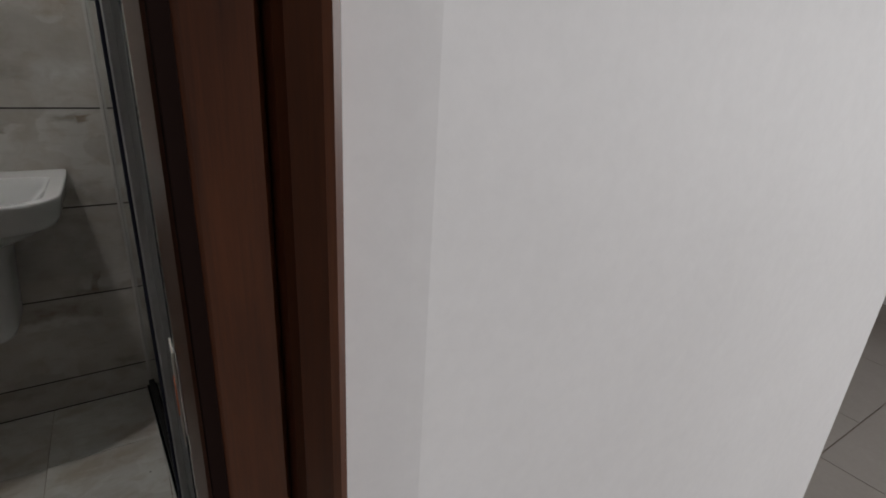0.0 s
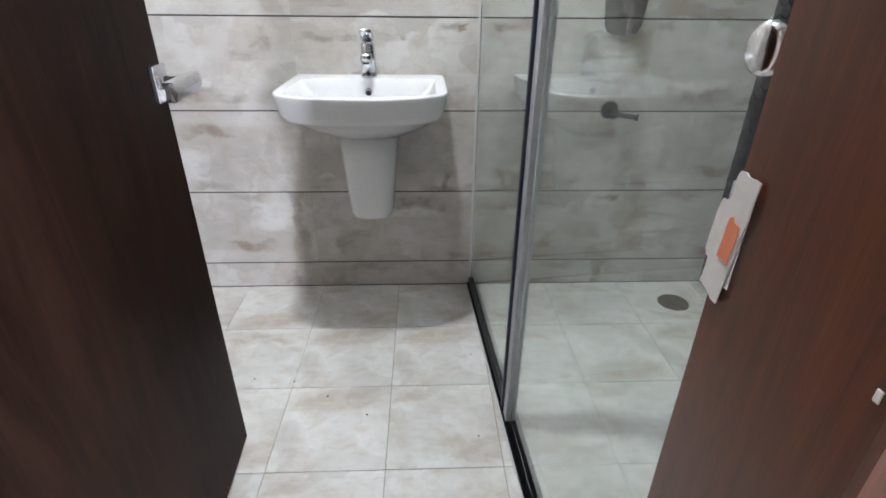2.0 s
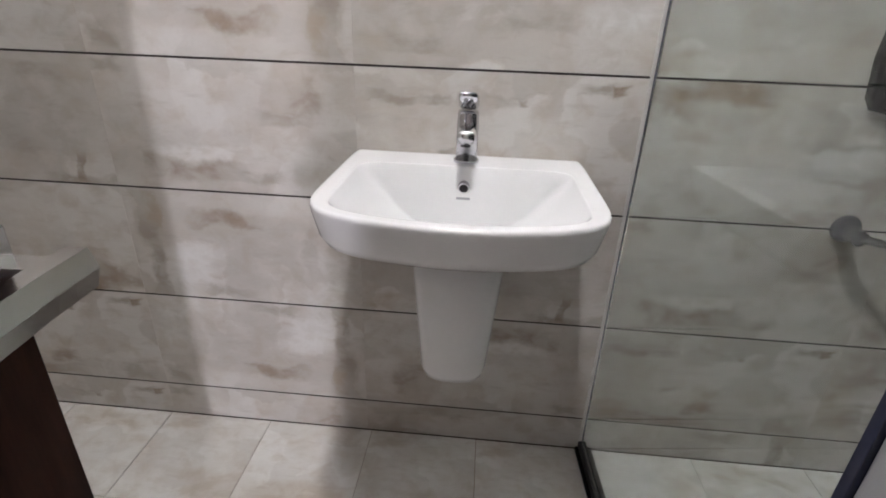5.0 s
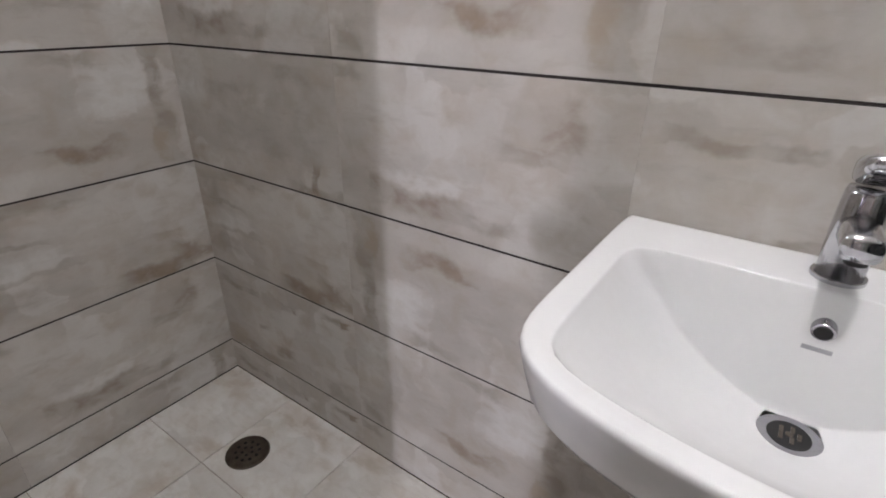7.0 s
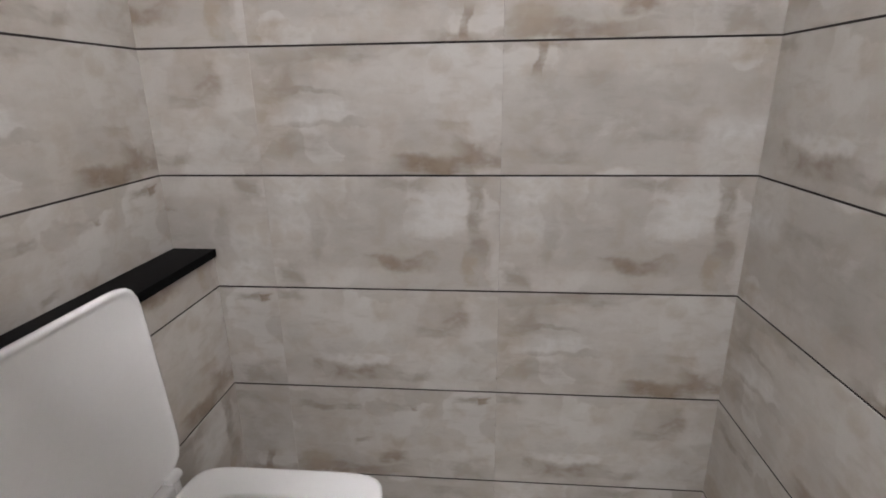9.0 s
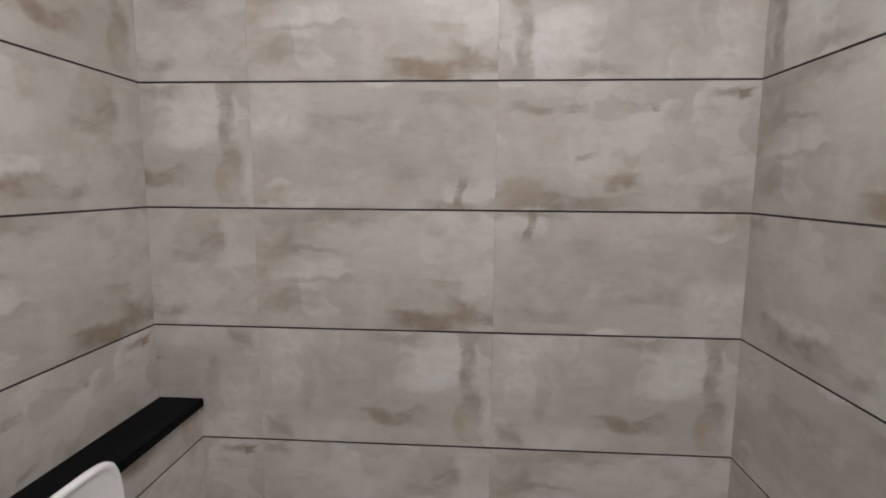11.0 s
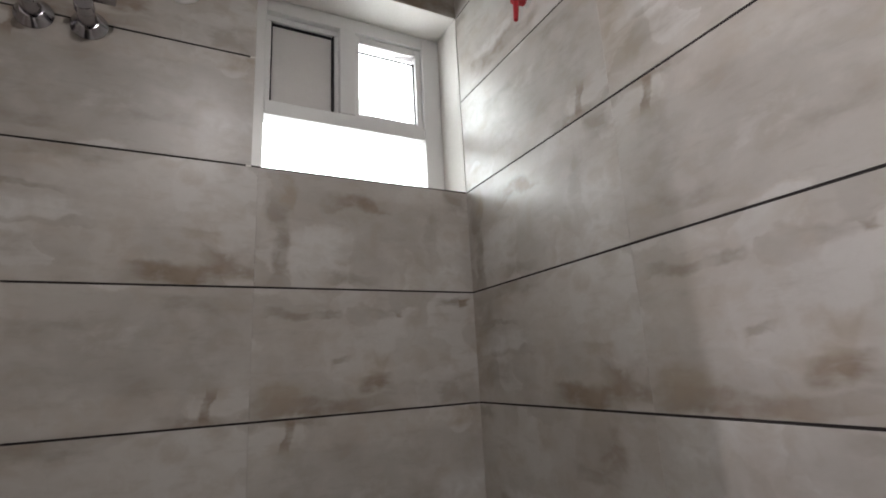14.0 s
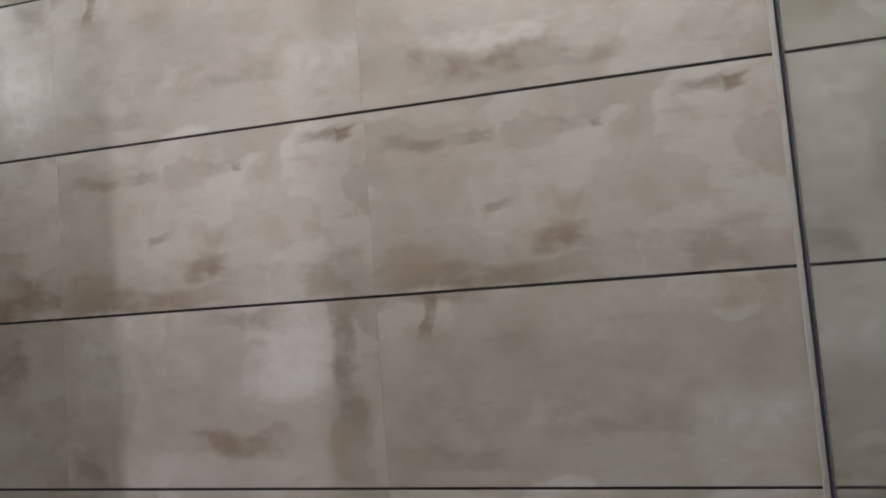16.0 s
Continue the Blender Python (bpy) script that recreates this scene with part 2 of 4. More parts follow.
M_JAMB.node_tree.nodes["Principled BSDF"].inputs["Coat Roughness"].default_value = 0.30
M_CERAMIC = noisy_material("white_glazed_ceramic", (0.67, 0.67, 0.67), (0.70, 0.70, 0.70), 0.08, 5, 0.01)
M_SEAT = noisy_material("white_moulded_plastic", (0.80, 0.80, 0.80), (0.83, 0.83, 0.83), 0.22, 6, 0.01)
M_CHROME = noisy_material("polished_chrome", (0.72, 0.72, 0.73), (0.80, 0.80, 0.81), 0.12, 20, 0.01, 1.0)
M_ALU = noisy_material("brushed_aluminium", (0.38, 0.39, 0.41), (0.46, 0.47, 0.49), 0.38, 40, 0.05, 1.0)
# ordinary chrome; the dim room it mirrors is put into its dark colour
M_SHADECHROME = noisy_material("shade_darkened_chrome", (0.16, 0.16, 0.17), (0.22, 0.22, 0.23), 0.16, 20, 0.01, 1.0)
# the tap's chrome with dark reflections lowered into its base colour
M_TAPCHROME = noisy_material("shadowed_chrome", (0.50, 0.50, 0.52), (0.58, 0.58, 0.60), 0.13, 20, 0.01, 1.0)
M_POST = noisy_material("satin_grey_profile", (0.40, 0.41, 0.43), (0.46, 0.47, 0.49), 0.42, 30, 0.03, 0.5)
# polished chrome again, greyed in colour for the dark surroundings it reflects
M_VALVE = noisy_material("shade_greyed_chrome", (0.40, 0.39, 0.42), (0.50, 0.49, 0.52), 0.16, 20, 0.01, 1.0)
M_GRANITE = noisy_material("black_granite", (0.002, 0.002, 0.0023), (0.006, 0.006, 0.0066), 0.42, 60, 0.05)
M_GRANITE.node_tree.nodes["Principled BSDF"].inputs["Specular IOR Level"].default_value = 0.03
M_GASKET = mat("dark_blue_rubber_seal", (0.008, 0.012, 0.035), 0.5)
# rubber seals, and solid discs that stand for the shade inside holes
M_BLACK = mat("black_rubber_and_hole_shade", (0.008, 0.008, 0.008), 0.6)
M_UPVC = noisy_material("white_upvc", (0.76, 0.755, 0.75), (0.80, 0.80, 0.795), 0.32, 8, 0.02)
M_FROST = noisy_material("grey_white_panel", (0.60, 0.575, 0.56), (0.65, 0.63, 0.61), 0.5, 9, 0.05)
fg = Graph(M_FROST)
tl = fg.t.nodes.new("ShaderNodeBsdfTranslucent")
tl.inputs[0].default_value = (0.75, 0.72, 0.70, 1)
ms = fg.t.nodes.new("ShaderNodeMixShader")
ms.inputs[0].default_value = 0.07
fg.t.links.new(fg.b.outputs[0], ms.inputs[1])
fg.t.links.new(tl.outputs[0], ms.inputs[2])
fg.t.links.new(ms.outputs[0], fg.t.nodes["Material Output"].inputs[0])
M_RED = mat("red_plastic", (0.45, 0.012, 0.02), 0.4)
M_TAPE = noisy_material("white_masking_tape", (0.62, 0.60, 0.56), (0.75, 0.73, 0.70), 0.6, 40, 0.3)
M_ORANGE = mat("orange_print", (0.75, 0.26, 0.14), 0.6)
M_GREYMARK = mat("grey_print", (0.30, 0.30, 0.32), 0.5)
# pale tone for the threshold bead and for the lit strip by the glass
M_BEAD = noisy_material("pale_bead_and_lit_strip", (0.50, 0.485, 0.46), (0.58, 0.565, 0.54), 0.4, 20, 0.1)
M_SEALWOOD = mat("dark_brown_rubber", (0.012, 0.005, 0.0035), 0.8)
M_SEALWOOD.node_tree.nodes["Principled BSDF"].inputs["Specular IOR Level"].default_value = 0.1
M_DIRT = mat("dark_dirt", (0.03, 0.022, 0.016), 0.9)
M_STEEL = noisy_material("tarnished_steel", (0.11, 0.092, 0.075), (0.21, 0.18, 0.15), 0.30, 40, 0.1, 1.0)
M_BEIGE = noisy_material("beige_vitrified_tile", (0.42, 0.385, 0.345), (0.47, 0.43, 0.39), 0.18, 4, 0.02)
M_SKIRT = noisy_material("beige_skirting_tile", (0.44, 0.40, 0.36), (0.50, 0.46, 0.42), 0.25, 5, 0.02)

M_GLASS = mat("clear_glass", (0.86, 0.925, 0.900), 0.0)
M_GLASS.node_tree.nodes["Principled BSDF"].inputs["Transmission Weight"].default_value = 1.0
M_GLASS.node_tree.nodes["Principled BSDF"].inputs["IOR"].default_value = 1.40
M_WATER = mat("still_water", (0.85, 0.9, 0.9), 0.02)
M_WATER.node_tree.nodes["Principled BSDF"].inputs["Transmission Weight"].default_value = 1.0
M_WATER.node_tree.nodes["Principled BSDF"].inputs["IOR"].default_value = 1.33

M_SKYGLOW = bpy.data.materials.new("overcast_glow")
M_SKYGLOW.use_nodes = True
nt = M_SKYGLOW.node_tree
nt.nodes.clear()
em = nt.nodes.new("ShaderNodeEmission")
em.inputs[0].default_value = (0.97, 0.985, 1.0, 1)
em.inputs[1].default_value = 5.0
nt.links.new(em.outputs[0], nt.nodes.new("ShaderNodeOutputMaterial").inputs[0])

M_LAMP = bpy.data.materials.new("lamp_diffuser")
M_LAMP.use_nodes = True
lb = M_LAMP.node_tree.nodes["Principled BSDF"]
lb.inputs["Emission Color"].default_value = (1, 0.97, 0.93, 1)
lb.inputs["Emission Strength"].default_value = 6.0

M_MOSAIC = mat("dark_slate_mosaic", (0.03, 0.03, 0.035), 0.3)
mg = Graph(M_MOSAIC)
isl = mg.node("ShaderNodeNewGeometry").outputs["Random Per Island"]
mco = mg.node("ShaderNodeTexCoord").outputs["Object"]
mcol = mg.ramp(isl, [(0.0, (0.0015, 0.0015, 0.0022)), (0.42, (0.003, 0.003, 0.004)), (0.62, (0.013, 0.013, 0.016)), (0.85, (0.026, 0.025, 0.030)), (1.0, (0.050, 0.048, 0.054))])
mg.put(mg.b, "Base Color", mg.mix(mg.math("MULTIPLY", mg.noise(mco, 40, 4, 0.7), 0.12), mcol, (0.022, 0.022, 0.023)))
mg.put(mg.b, "Roughness", mg.math("ADD", 0.5, mg.math("MULTIPLY", isl, 0.2)))
mg.b.inputs["Specular IOR Level"].default_value = 0.07


# ---- mesh helpers ----
def finish(bm, name, material, smooth=False):
    me = bpy.data.meshes.new(name)
    bmesh.ops.recalc_face_normals(bm, faces=bm.faces)
    bm.to_mesh(me)
    bm.free()
    me.materials.append(material)
    if smooth:
        for p in me.polygons:
            p.use_smooth = True
    return me


def part(name, bm, material, parent=None, label="", smooth=False):
    ob = new(name, finish(bm, name, material, smooth))
    if parent is not None:
        ob.parent = parent
    if label:
        ob["label"] = label
    return ob


def empty(name, x=0, y=0, z=0, **tags):
    ob = new(name)
    ob.location = (x, y, z)
    ob.empty_display_size = 0.05
    return tagged(ob, **tags)


def add_box(bm, x0, x1, y0, y1, z0, z1, bevel=0.0, seg=2):
    r = bmesh.ops.create_cube(bm, size=1)
    vs = r["verts"]
    for v in vs:
        v.co = Vector(((x0 + x1) / 2 + v.co.x * (x1 - x0), (y0 + y1) / 2 + v.co.y * (y1 - y0), (z0 + z1) / 2 + v.co.z * (z1 - z0)))
    if bevel:
        es = list({e for v in vs for e in v.link_edges})
        bmesh.ops.bevel(bm, geom=es, offset=bevel, segments=seg, affect="EDGES", profile=0.5)
    return bm


def box(x0, x1, y0, y1, z0, z1, bevel=0.0, seg=2):
    return add_box(bmesh.new(), x0, x1, y0, y1, z0, z1, bevel, seg)


def add_cyl(bm, a, b, r0, r1=None, n=28, bevel=0.0):
    a, b = Vector(a), Vector(b)
    d = b - a
    r = bmesh.ops.create_cone(bm, cap_ends=True, segments=n, radius1=r0, radius2=r0 if r1 is None else r1, depth=d.length)
    m = Matrix.Translation((a + b) / 2) @ d.to_track_quat("Z", "Y").to_matrix().to_4x4()
    bmesh.ops.transform(bm, matrix=m, verts=r["verts"])
    if bevel:
        es = [e for e in {e for v in r["verts"] for e in v.link_edges} if any(len(f.verts) > 4 for f in e.link_faces)]
        bmesh.ops.bevel(bm, geom=es, offset=bevel, segments=2, affect="EDGES", profile=0.5)
    return bm


def cyl(a, b, r0, r1=None, n=28, bevel=0.0):
    return add_cyl(bmesh.new(), a, b, r0, r1, n, bevel)


def loft(bm, loops, cap_first=False, cap_last=False):
    rows = [[bm.verts.new(p) for p in lp] for lp in loops]
    n = len(rows[0])
    for r, s in zip(rows, rows[1:]):
        for i in range(n):
            bm.faces.new((r[i], r[(i + 1) % n], s[(i + 1) % n], s[i]))
    if cap_first:
        bm.faces.new(rows[0])
    if cap_last:
        bm.faces.new(rows[-1])
    return bm


def oval(cx, cy, a, b, p, z, n=72, bulge=0.0, flat=None, back=0.0):
    """A superellipse loop; bulge pushes out the middle of its front, flat holds back the rear."""
    pts = []
    for i in range(n):
        t = 2 * math.pi * i / n
        c, s = math.cos(t), math.sin(t)
        r = (abs(c) ** p + abs(s) ** p) ** (-1 / p)
        x, y = a * r * c, b * r * s
        if bulge and y < 0:
            y -= bulge * max(0.0, 1 - (x / a) ** 2) * (-y / b)
        if back and y > 0:
            y *= 1 + back / b
        y += cy
        if flat is not None:
            y = min(y, flat)
        pts.append((cx + x, y, z))
    return pts


# ---- plan, in metres ----
ROW0, ROW = 0.11, 0.30          # first course line and course height
PLX = 2.838                      # passage side of the far shower wall
XE, YS, ZC = 2.765, -1.452, 2.71  # far shower wall, door wall, ceiling
WY0, WY1, WZ0, WZ1 = -0.605, -0.002, 1.91, 2.51  # bathroom window opening
JL, JR, JTOP = 1.165, 1.824, 2.06  # clear door opening
OUT = -1.650                     # bedroom face of the door wall
GROUT, JOINT = 0.003, 0.0011  # tile bed and the face of the joint filler, behind the tiles


def structure(name, bm, material, label, category, smooth=False):
    return tagged(part(name, bm, material, None, "", smooth), label, category, kind="structure")


# floor slab under bathroom and bedroom
structure("floor", box(-0.25, PLX, YS - 0.003, 0.15, -0.12, -0.003), M_GROUT_PALE, "bathroom floor of washed cement-look square tiles", "floor")
wall_north = structure("wall_north", box(-0.25, PLX, JOINT, 0.15, -0.003, ZC), M_GROUT, "washed cement-look tiled wall with dark horizontal joints", "wall")
bm = bmesh.new()
add_box(bm, -0.22, -JOINT, YS - 0.15, GROUT - 0.0005, -0.003, WZ0 - 0.012)
add_box(bm, -0.22, -JOINT, YS - 0.15, GROUT - 0.0005, WZ1 + 0.012, ZC)
add_box(bm, -0.22, -JOINT, YS - 0.15, WY0 - 0.012, WZ0 - 0.012, WZ1 + 0.012)
wall_west = structure("wall_west", bm, M_GROUT, "washed cement-look tiled end wall around a high window", "wall")
bm = bmesh.new()
add_box(bm, 0, JL - 0.06, OUT + 0.012, YS - JOINT, -0.003, ZC)
add_box(bm, JR + 0.06, PLX, OUT + 0.012, YS - JOINT, -0.003, ZC)
add_box(bm, JL - 0.06, JR + 0.06, OUT + 0.012, YS - JOINT, JTOP + 0.06, ZC)
wall_south = structure("wall_south", bm, M_GROUT, "washed cement-look tiled wall with the doorway", "wall")
wall_east = structure("wall_east", box(XE + 0.004, PLX, YS - 0.003, GROUT, -0.003, ZC), M_GROUT, "dark slate mosaic wall of the shower", "wall")
structure("ceiling", box(-0.22, PLX, OUT + 0.012, 0.15, ZC, ZC + 0.12), M_CEIL, "plain white painted bathroom ceiling", "ceiling")

# bedroom shell
bm = bmesh.new()
add_box(bm, -0.5, JL - 0.075, OUT, OUT + 0.012, -0.003, 2.75)
add_box(bm, JR + 0.13, PLX + 0.012, OUT, OUT + 0.012, -0.003, 2.75)
add_box(bm, JL - 0.075, JR + 0.13, OUT, OUT + 0.012, JTOP + 0.092, 2.75)
structure("wall_bedroom_north", bm, M_PLASTER, "white painted plaster wall beside the bathroom door", "wall")
structure("wall_pier_side", box(PLX, PLX + 0.012, OUT + 0.012, 1.2, -0.003, 2.75), M_PLASTER, "white painted plaster side of the bathroom pier", "wall")
# the gap in this wall is invented to let the side fill in
bm = bmesh.new()
add_box(bm, 5.2, 5.3, -6.3, -4.6, -0.003, 2.75)
add_box(bm, 5.2, 5.3, -3.4, 1.2, -0.003, 2.75)
add_box(bm, 5.2, 5.3, -4.6, -3.4, -0.003, 0.80)
add_box(bm, 5.2, 5.3, -4.6, -3.4, 2.10, 2.75)
structure("wall_bedroom_east", bm, M_PLASTER, "white painted plaster wall with an added unseen wide window", "wall")
structure("wall_passage_end", box(PLX, 5.3, 1.2, 1.3, -0.003, 2.75), M_PLASTER, "white painted plaster wall", "wall")
# west and south walls and ceiling are unseen; dark only to weaken bounce
structure("wall_bedroom_west", box(-0.6, -0.5, -6.3, OUT + 0.012, -0.003, 2.75), M_MUTED, "unseen bedroom wall, coloured dark to cut bounced light", "wall")
bm = bmesh.new()
add_box(bm, -0.6, 3.75, -6.3, -6.2, -0.003, 2.75)
add_box(bm, 4.05, 5.3, -6.3, -6.2, -0.003, 2.75)
add_box(bm, 3.75, 4.05, -6.3, -6.2, -0.003, 0.80)
add_box(bm, 3.75, 4.05, -6.3, -6.2, 2.10, 2.75)
structure("wall_bedroom_south", bm, M_MUTED, "unseen bedroom wall with a tall window, coloured dark to cut bounced light", "wall")
structure("ceiling_bedroom", box(-0.6, 5.3, -6.3, 1.3, 2.75, 2.85), M_MUTED, "unseen bedroom ceiling, coloured dark to cut bounced light", "ceiling")
structure("floor_bedroom", box(-0.6, 5.3, -6.3, YS - 0.004, -0.10, -0.003), M_GROUT_PALE, "beige tiled bedroom floor", "floor")
structure("floor_passage", box(PLX, 5.3, YS - 0.003, 1.2, -0.10, -0.003), M_GROUT_PALE, "beige tiled passage floor", "floor")
structure("baseboard_east", box(5.185, 5.2, -6.2, 1.2, 0.0, 0.10, 0.003), M_SKIRT, "beige tile skirting", "baseboard")
structure("baseboard_pier", box(JR + 0.13, PLX + 0.012, OUT - 0.010, OUT, 0.0, 0.10, 0.003), M_SKIRT, "beige tile skirting", "baseboard")

# plaster worked back towards the door frame
bm = bmesh.new()
prof = [(JR + 0.0715, -1.630), (JR + 0.0715, -1.6430), (JR + 0.118, -1.6488), (JR + 0.130, OUT), (JR + 0.130, -1.630)]
loft(bm, [[(x, y, 0.0) for x, y in prof], [(x, y, JTOP + 0.092) for x, y in prof]], True, True)
structure("plaster_return", bm, M_PLASTER, "white plaster strip finished up to the door frame", "wall trim")

# ---- door frame ----
frame_thing = empty("door_frame", JR, -1.55, 0, label="polished reddish-brown wooden door frame with stepped architrave", category="door frame", kind="structure")


def jamb(side):
    """A rebated jamb; side +1 right of the opening, -1 left."""
    x = JR if side > 0 else JL
    s = side
    prof = [(x, -1.614), (x + s * 0.003, -1.6185), (x + s * 0.010, -1.6215), (x + s * 0.013, -1.623), (x + s * 0.043, -1.631), (x + s * 0.0455, -1.629), (x + s * 0.047, -1.626), (x + s * 0.048, -1.640),
            (x + s * 0.051, -1.648), (x + s * 0.063, -1.662), (x + s * 0.067, -1.664), (x + s * 0.071, -1.663), (x + s * 0.071, -1.6355), (x + s * 0.0595, -1.6355)]
    prof += [(x + s * 0.0595, YS + 0.002), (x + s * 0.002, YS + 0.002), (x, YS)]
    b = bmesh.new()
    loft(b, [[(px - frame_thing.location.x, py + 1.55, z) for px, py in prof] for z in (0.0, JTOP)], True, True)
    return b


part("jamb", jamb(1), M_JAMB, frame_thing)
part("jamb", jamb(-1), M_JAMB, frame_thing)
part("head", box(JL - 0.071 - JR, 0.071, -0.113, 0.098, JTOP, JTOP + 0.09, 0.004), M_JAMB, frame_thing)

part("seal_strip", box(0.0016, 0.0108, -0.0735, -0.0682, 0.899, JTOP - 0.002, 0.001), M_SEALWOOD, frame_thing, "dark brown rubber strip ending above the chip")
part("chip", box(-0.0008, 0.0015, -0.058, -0.054, 0.902, 0.910, 0.0006), M_TAPE, frame_thing, "small white chip in the varnish")

strike = empty("strike_plate", JR, -1.460, 0.924, label="lock strike plate under torn white tape with orange print", category="strike plate")


def torn(outline, x, seed):
    rr = random.Random(seed)
    pts = []
    for (y0, z0), (y1, z1) in zip(outline, outline[1:] + outline[:1]):
        for k in range(4):
            pts.append((x, y0 + (y1 - y0) * k / 4 + rr.uniform(-0.0012, 0.0012), z0 + (z1 - z0) * k / 4 + rr.uniform(-0.0012, 0.0012)))
    return loft(bmesh.new(), [pts, [(px - 0.0010, py, pz) for px, py, pz in pts]], True, True)


part("plate", box(-0.0025, -0.0002, -0.015, 0.013, -0.036, 0.042, 0.0005), M_CHROME, strike)
part("tape", torn([(-0.018, 0.050), (0.006, 0.052), (0.008, 0.028), (0.018, 0.026), (0.022, -0.020), (0.015, -0.024), (0.018, -0.047), (-0.010, -0.053), (-0.014, -0.010)], -0.0028, 3), M_TAPE, strike, "torn white tape")
part("print_mark", torn([(-0.010, -0.018), (0.003, -0.016), (0.002, 0.018), (-0.011, 0.016)], -0.0040, 5), M_ORANGE, strike, "faded orange printed mark")

# ---- door leaf ----
ang = math.degrees(math.atan2(1.146 - 1.110, -0.792 + 1.448))
door = empty("door_1", 1.146, -1.448, 0.008, label="dark walnut laminate bathroom door standing open", category="door")
door.rotation_euler = (0, 0, radians(ang))
LEAF = 0.657
part("leaf", box(-0.028, 0.0, 0.0, LEAF, 0.0, 2.03, 0.0025), M_DOOR, door)
part("lock_edge", box(-0.022, -0.006, LEAF, LEAF + 0.0015, 0.83, 1.05, 0.0005), M_CHROME, door, "chrome lock face plate")
handle = part("rose", box(0.0, 0.010, LEAF - 0.056, LEAF - 0.003, 0.893, 0.957, 0.002), M_CHROME, door, "square chrome handle rose")
b = bmesh.new()
add_box(b, 0.009, 0.058, LEAF - 0.040, LEAF - 0.012, 0.913, 0.939, 0.004)
part("neck", b, M_CHROME, handle, "chrome handle neck")
b = bmesh.new()
prof = [(0.050, 0.910), (0.066, 0.910), (0.071, 0.926), (0.066, 0.942), (0.050, 0.942), (0.054, 0.926)]
loft(b, [[(x, LEAF - 0.004, z) for x, z in prof], [(x, LEAF - 0.044, z) for x, z in prof], [(x + 0.002, LEAF - 0.132, z - 0.001) for x, z in prof], [(x * 0.5 + 0.029, LEAF - 0.138, 0.926 + (z - 0.926) * 0.8) for x, z in prof]], True, True)
part("lever", b, M_CHROME, handle, "faceted chrome lever")
for hz in (0.25, 1.0, 1.78):
    part("hinge", cyl((0.006, -0.004, hz - 0.05), (0.006, -0.004, hz + 0.05), 0.006), M_STEEL, door, "steel butt hinge")

# ---- window in the end wall ----
structure("window_reveal_right", box(-0.22, -0.001, WY1, GROUT - 0.0006, WZ0, WZ1 + 0.012), M_REVEAL, "cream plastered window reveal", "window reveal")
structure("window_reveal_left", box(-0.22, -0.0005, WY0 - 0.012, WY0, WZ0 - 0.012, WZ1 + 0.012), M_REVEAL, "cream plastered window reveal", "window reveal")
structure("window_soffit", box(-0.22, -0.0005, WY0, WY1, WZ1, WZ1 + 0.012), M_REVEAL, "cream plastered window head", "window reveal")
structure("trim_window_joint", box(-0.03, -0.0008, WY0, WY1, WZ0 - 0.0030, WZ0 + 0.0016), M_GROUT, "dark filled joint along the window sill", "joint")
structure("window_sill", box(-0.22, -0.0305, WY0, WY1, WZ0 - 0.012, WZ0), M_REVEAL, "cream plastered window sill", "window sill")
window = empty("window_1", -0.16, -0.30, WZ0, label="small white plastic window with a solid panel and a clear sliding sash", category="window", kind="structure")


def win(name, y0, y1, z0, z1, x0, x1, material, label="", bevel=0.003, parent=None):
    return part(name, box(x0 + 0.16, x1 + 0.16, y0 + 0.30, y1 + 0.30, z0 - WZ0, z1 - WZ0, bevel), material, parent or window, label)


win("frame_stile", WY0, WY0 + 0.040, WZ0, WZ1, -0.195, -0.130, M_UPVC)
win("frame_stile", WY1 - 0.062, WY1, WZ0, WZ1, -0.195, -0.130, M_UPVC)
win("frame_rail", WY0 + 0.040, WY1 - 0.062, WZ0, WZ0 + 0.045, -0.195, -0.130, M_UPVC)
win("frame_rail", WY0 + 0.040, WY1 - 0.062, WZ1 - 0.045, WZ1, -0.195, -0.130, M_UPVC)
win("transom", WY0 + 0.040, WY1 - 0.062, 2.128, 2.172, -0.193, -0.132, M_UPVC)
win("mullion", -0.347, -0.298, 2.172, WZ1 - 0.045, -0.193, -0.128, M_UPVC)
win("panel", WY0 + 0.060, -0.365, 2.176, 2.440, -0.172, -0.164, M_FROST, "solid grey-white infill panel")
win("gasket", WY0 + 0.060, -0.365, 2.440, 2.446, -0.170, -0.158, M_BLACK, "thin black seal")
win("gasket", -0.365, -0.359, 2.176, 2.446, -0.170, -0.150, M_BLACK, "thin black seal")
win("groove", -0.359, -0.346, 2.176, 2.446, -0.180, -0.150, M_UPVC)
win("groove", WY0 + 0.040, WY0 + 0.056, 2.172, 2.446, -0.180, -0.150, M_UPVC)
win("gasket", WY0 + 0.056, WY0 + 0.060, 2.176, 2.446, -0.170, -0.152, M_BLACK, "thin black seal")
win("panel_head", WY0 + 0.041, -0.348, 2.446, WZ1 - 0.045, -0.172, -0.150, M_UPVC)
sash = win("sash", -0.297, -0.281, 2.173, WZ1 - 0.046, -0.178, -0.142, M_UPVC)
win("sash", -0.085, -0.065, 2.173, WZ1 - 0.046, -0.178, -0.142, M_UPVC)
win("sash", -0.281, -0.085, WZ1 - 0.072, WZ1 - 0.046, -0.178, -0.142, M_UPVC)
win("sash", -0.281, -0.085, 2.173, 2.188, -0.178, -0.142, M_UPVC)
win("gasket", -0.281, -0.085, 2.413, 2.416, -0.165, -0.155, M_BLACK, "thin black seal")
win("gasket", -0.088, -0.085, 2.188, 2.413, -0.165, -0.155, M_BLACK, "thin black seal")
